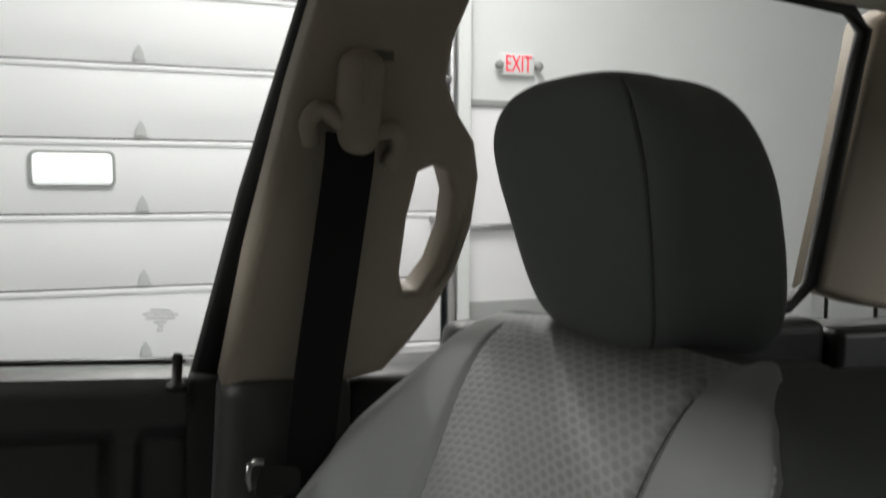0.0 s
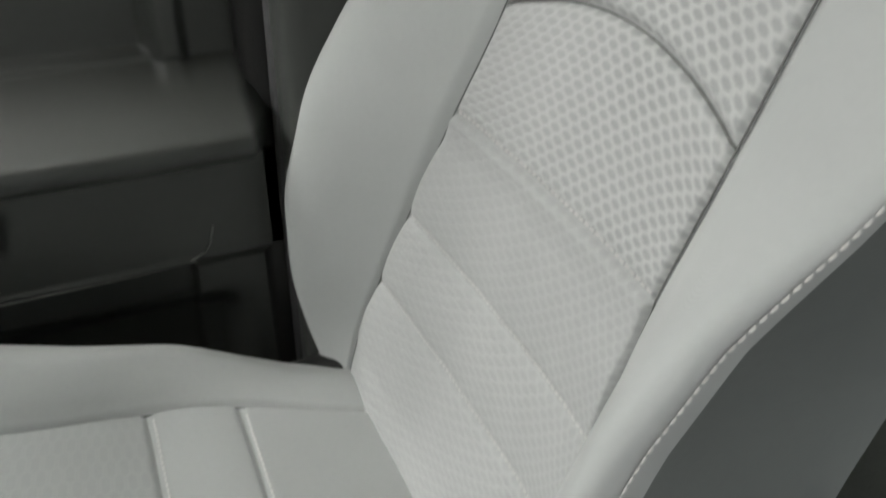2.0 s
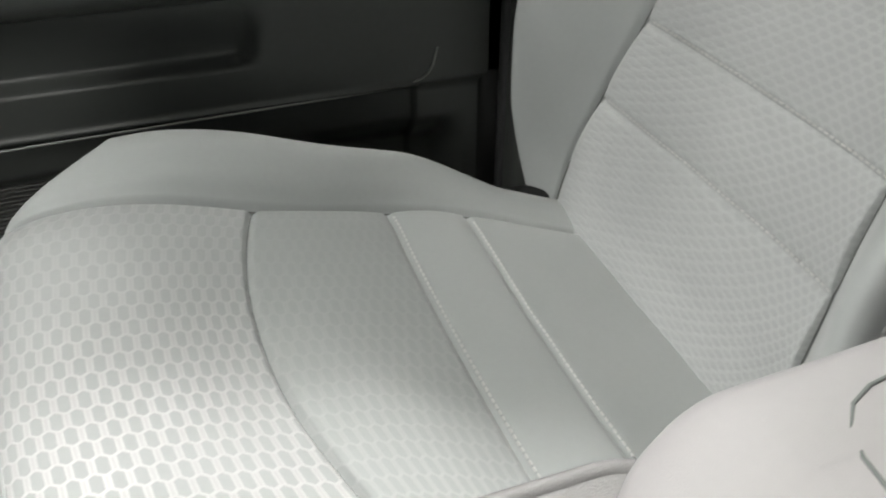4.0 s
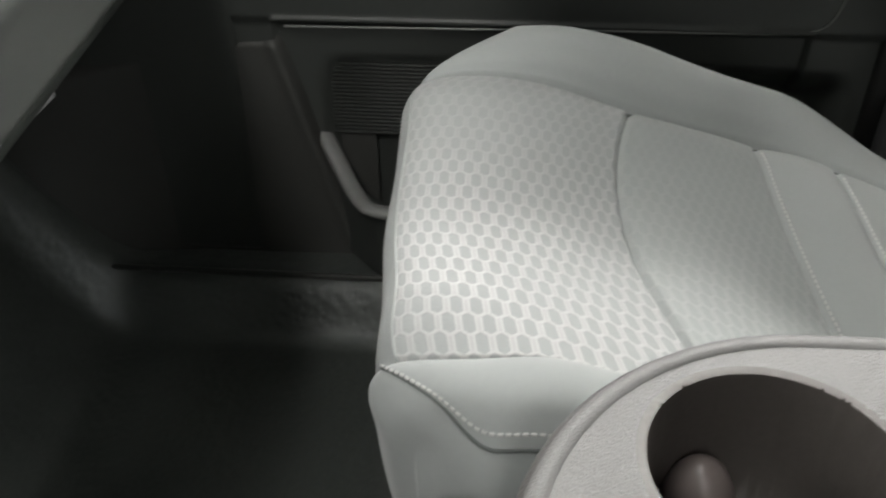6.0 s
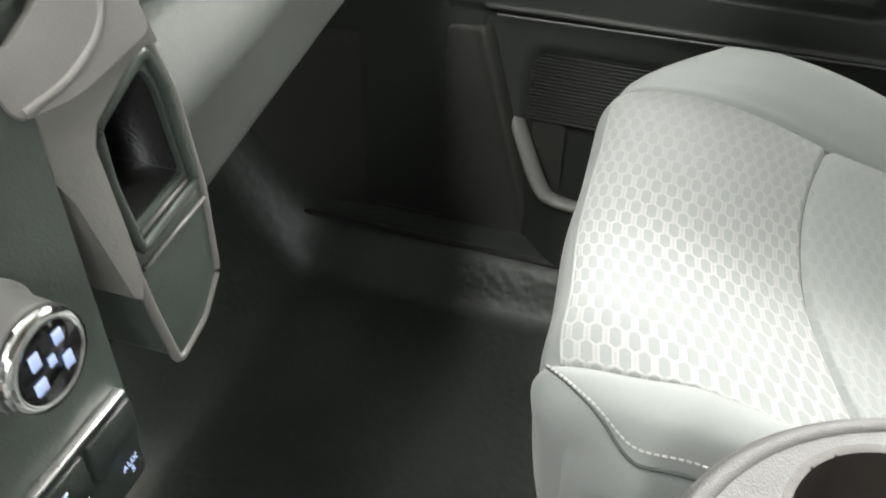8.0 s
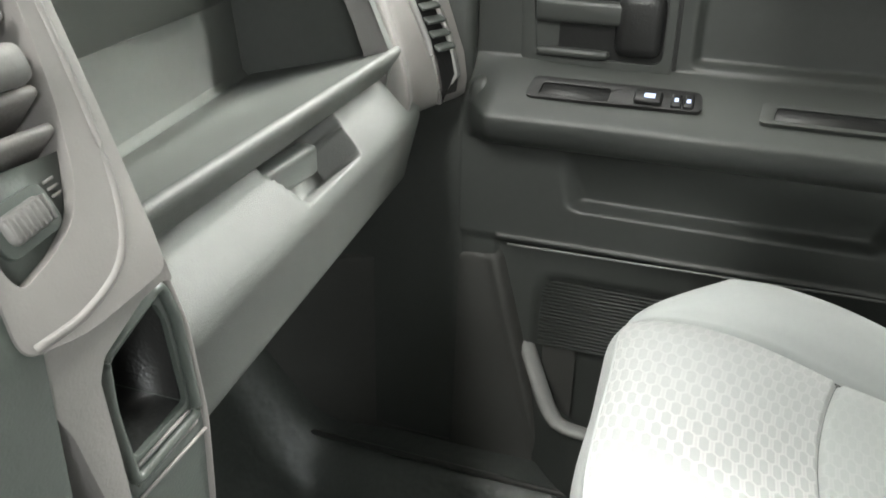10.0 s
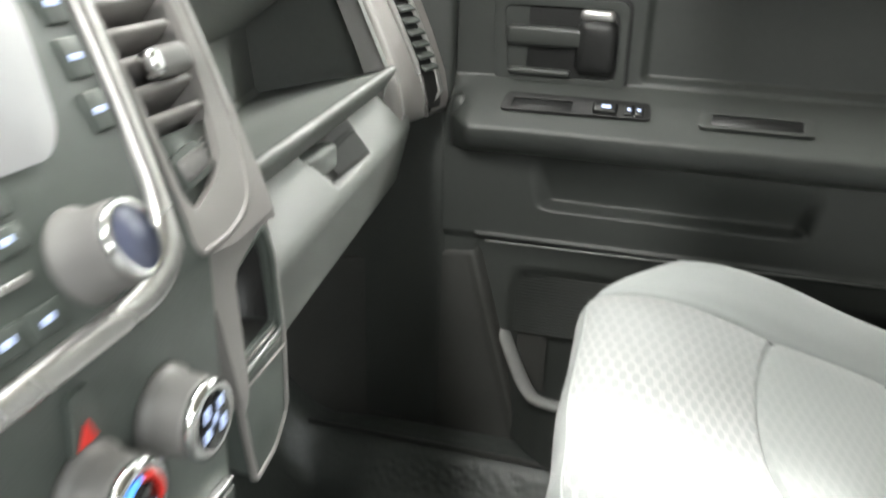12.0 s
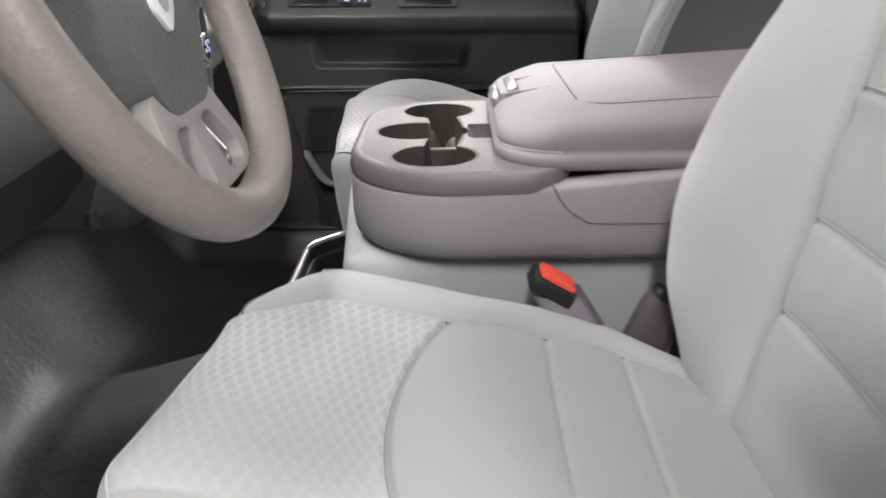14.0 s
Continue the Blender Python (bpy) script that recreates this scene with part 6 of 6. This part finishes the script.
tagged(part("wall_west", rbox(-14.2, -14, -14, 12, GROUND, 5.2, 0.01), WALLW), "white painted garage wall", "wall", kind="structure")
tagged(part("garage_ceiling", rbox(-14.2, WX + 0.35, -14.2, 12, 5.0, 5.3, 0.01), WALLW), "white garage ceiling", "ceiling", kind="structure")
gd = thing("garage_door", "white sectional garage door with a small window", "garage door", (WX, 1.0, GROUND), kind="structure")
ZL = [GROUND, -0.415, 0.136, 0.687, 1.238, 1.789, 2.340, 2.891, 3.65]
for z0, z1 in zip(ZL, ZL[1:]):
    sec = part("door_section", rbox(WX, WX + 0.05, -2.52, 5.0, z0 + 0.006, z1 - 0.006, 0.006, 2), GDOOR, gd)
    part("section_lip", rbox(WX - 0.012, WX + 0.004, -2.52, 5.0, z1 - 0.045, z1 - 0.012, 0.005, 2), GDOOR, sec)
    part("hinge", plate([(-0.045, -0.045), (0.045, -0.045), (0.03, 0.02), (0.0, 0.075), (-0.03, 0.02)], 0.02, Matrix.Translation((WX - 0.022, -0.15, z1 + 0.07)) @ TO_SIDE, 0.004), PALE, sec, "grey steel hinge")
win = part("door_window", plate(rounded([(0.03, 0.88), (0.61, 0.88), (0.61, 1.15), (0.03, 1.15)], 0.06), 0.03, Matrix.Translation((WX - 0.02, 0, 0)) @ TO_SIDE, 0.01), GREY, gd, "grey window frame")
part("window_pane", plate(rounded([(0.055, 0.905), (0.585, 0.905), (0.585, 1.125), (0.055, 1.125)], 0.04), 0.01, Matrix.Translation((WX - 0.026, 0, 0)) @ TO_SIDE), glow("daylight_pane", (1, 1, 1), 1.6), win, "bright daylit pane")
part("track", rbox(WX - 0.08, WX + 0.06, -2.62, -2.56, GROUND, 3.65, 0.01), METAL, gd, "steel door track")
part("track_jamb", rbox(WX - 0.02, WX + 0.1, -2.78, -2.66, GROUND, 3.65, 0.01), WALLW, gd)
part("track_cable", tube([(WX - 0.05, -2.50, GROUND), (WX - 0.05, -2.50, 3.6)], 0.006, 6), METAL, gd)
for z in (0.62, 1.20, 1.78):
    part("roller", rbox(WX - 0.09, WX - 0.02, -2.58, -2.40, z - 0.03, z + 0.03, 0.012), METAL, gd, "steel roller bracket")
ed = thing("exit_door", "pale exit door with a panic bar", "door", (WX + 0.1, -3.33, GROUND), kind="structure")
part("door_leaf", rbox(WX + 0.095, WX + 0.13, -3.80, -2.88, GROUND, 1.585, 0.004), GDOOR, ed)
part("door_frame", rbox(WX + 0.07, WX + 0.12, -3.88, -2.86, 1.585, 1.64, 0.006), GREY, ed, "grey frame head")
part("door_frame", rbox(WX + 0.08, WX + 0.12, -2.885, -2.86, GROUND, 1.60, 0.006), WALLW, ed)
part("kick_plate", rbox(WX + 0.085, WX + 0.096, -3.79, -2.89, GROUND, -0.11, 0.003), GREY, ed, "grey kick plate")
part("panic_bar", rbox(WX + 0.03, WX + 0.075, -3.72, -2.92, 0.52, 0.575, 0.01), METAL, ed, "steel panic bar")
part("bar_end", rbox(WX + 0.02, WX + 0.095, -2.93, -2.88, 0.44, 0.585, 0.01), METAL, ed)
es = thing("exit_sign", "white exit sign with red letters and two lamp heads", "exit sign", (WX + 0.1, -3.39, 1.84))
part("sign_box", rbox(WX + 0.05, WX + 0.10, -3.545, -3.235, 1.835, 2.025, 0.012), SIGNW, es)
txt = bpy.data.curves.new("letters", "FONT")
txt.body, txt.size, txt.extrude, txt.align_x, txt.align_y = "EXIT", 0.20, 0.003, "CENTER", "CENTER"
tmp = new("letters_source", txt)
me = bpy.data.meshes.new_from_object(tmp.evaluated_get(bpy.context.evaluated_depsgraph_get()))
bpy.data.objects.remove(tmp)
me.transform(Matrix.Translation((WX + 0.047, -3.39, 1.93)) @ Matrix(((0, 0, -1, 0), (-0.62, 0, 0, 0), (0, 1, 0, 0), (0, 0, 0, 1))))
me.materials.clear()
me.materials.append(EXITR)
finish(new("letters", me), es, False)["label"] = "red letters EXIT"
for y in (-3.20, -3.58):
    part("lamp_head", spin([(0.005, 0.0), (0.03, 0.01), (0.04, 0.04), (0.03, 0.07), (0.005, 0.075)], Matrix.Translation((WX + 0.07, y, 1.92)) @ pose(0, 0, 0, 0, -90, 0), 20), GREY, es, "grey lamp head")
shift(ed, 0, 0.15, 0)
shift(es, 0, 0.14, 0.02)
cart = thing("work_table", "black metal work table against the garage wall", "table", (WX - 0.4, -6.9, GROUND))
for y in (-6.70, -7.60):
    for x in (WX - 0.7, WX - 0.1):
        part("leg", tube([(x, y, GROUND), (x, y, 0.42)], 0.02, 8), BLACK, cart)
part("tabletop", rbox(WX - 0.75, WX - 0.05, -7.7, -6.62, 0.42, 0.46, 0.008), BLACK, cart)
part("brace", tube([(WX - 0.7, -6.70, -0.2), (WX - 0.7, -6.40, 0.0), (WX - 0.7, -6.2, 0.05)], 0.015, 8), BLACK, cart)
rk = thing("tool_rack", "black wire rack with small tools on the table", "rack", (WX - 0.4, -6.9, 0.46))
for i in range(9):
    part("rack_bar", tube([(WX - 0.5, -6.45 - i * 0.07, 0.46), (WX - 0.5, -6.45 - i * 0.07, 0.56)], 0.014, 6), BLACK, rk)
part("rack_rail", tube([(WX - 0.5, -6.40, 0.55), (WX - 0.5, -7.1, 0.55)], 0.014, 6), BLACK, rk)
part("rack_rail", tube([(WX - 0.5, -6.40, 0.48), (WX - 0.5, -7.1, 0.48)], 0.014, 6), BLACK, rk)
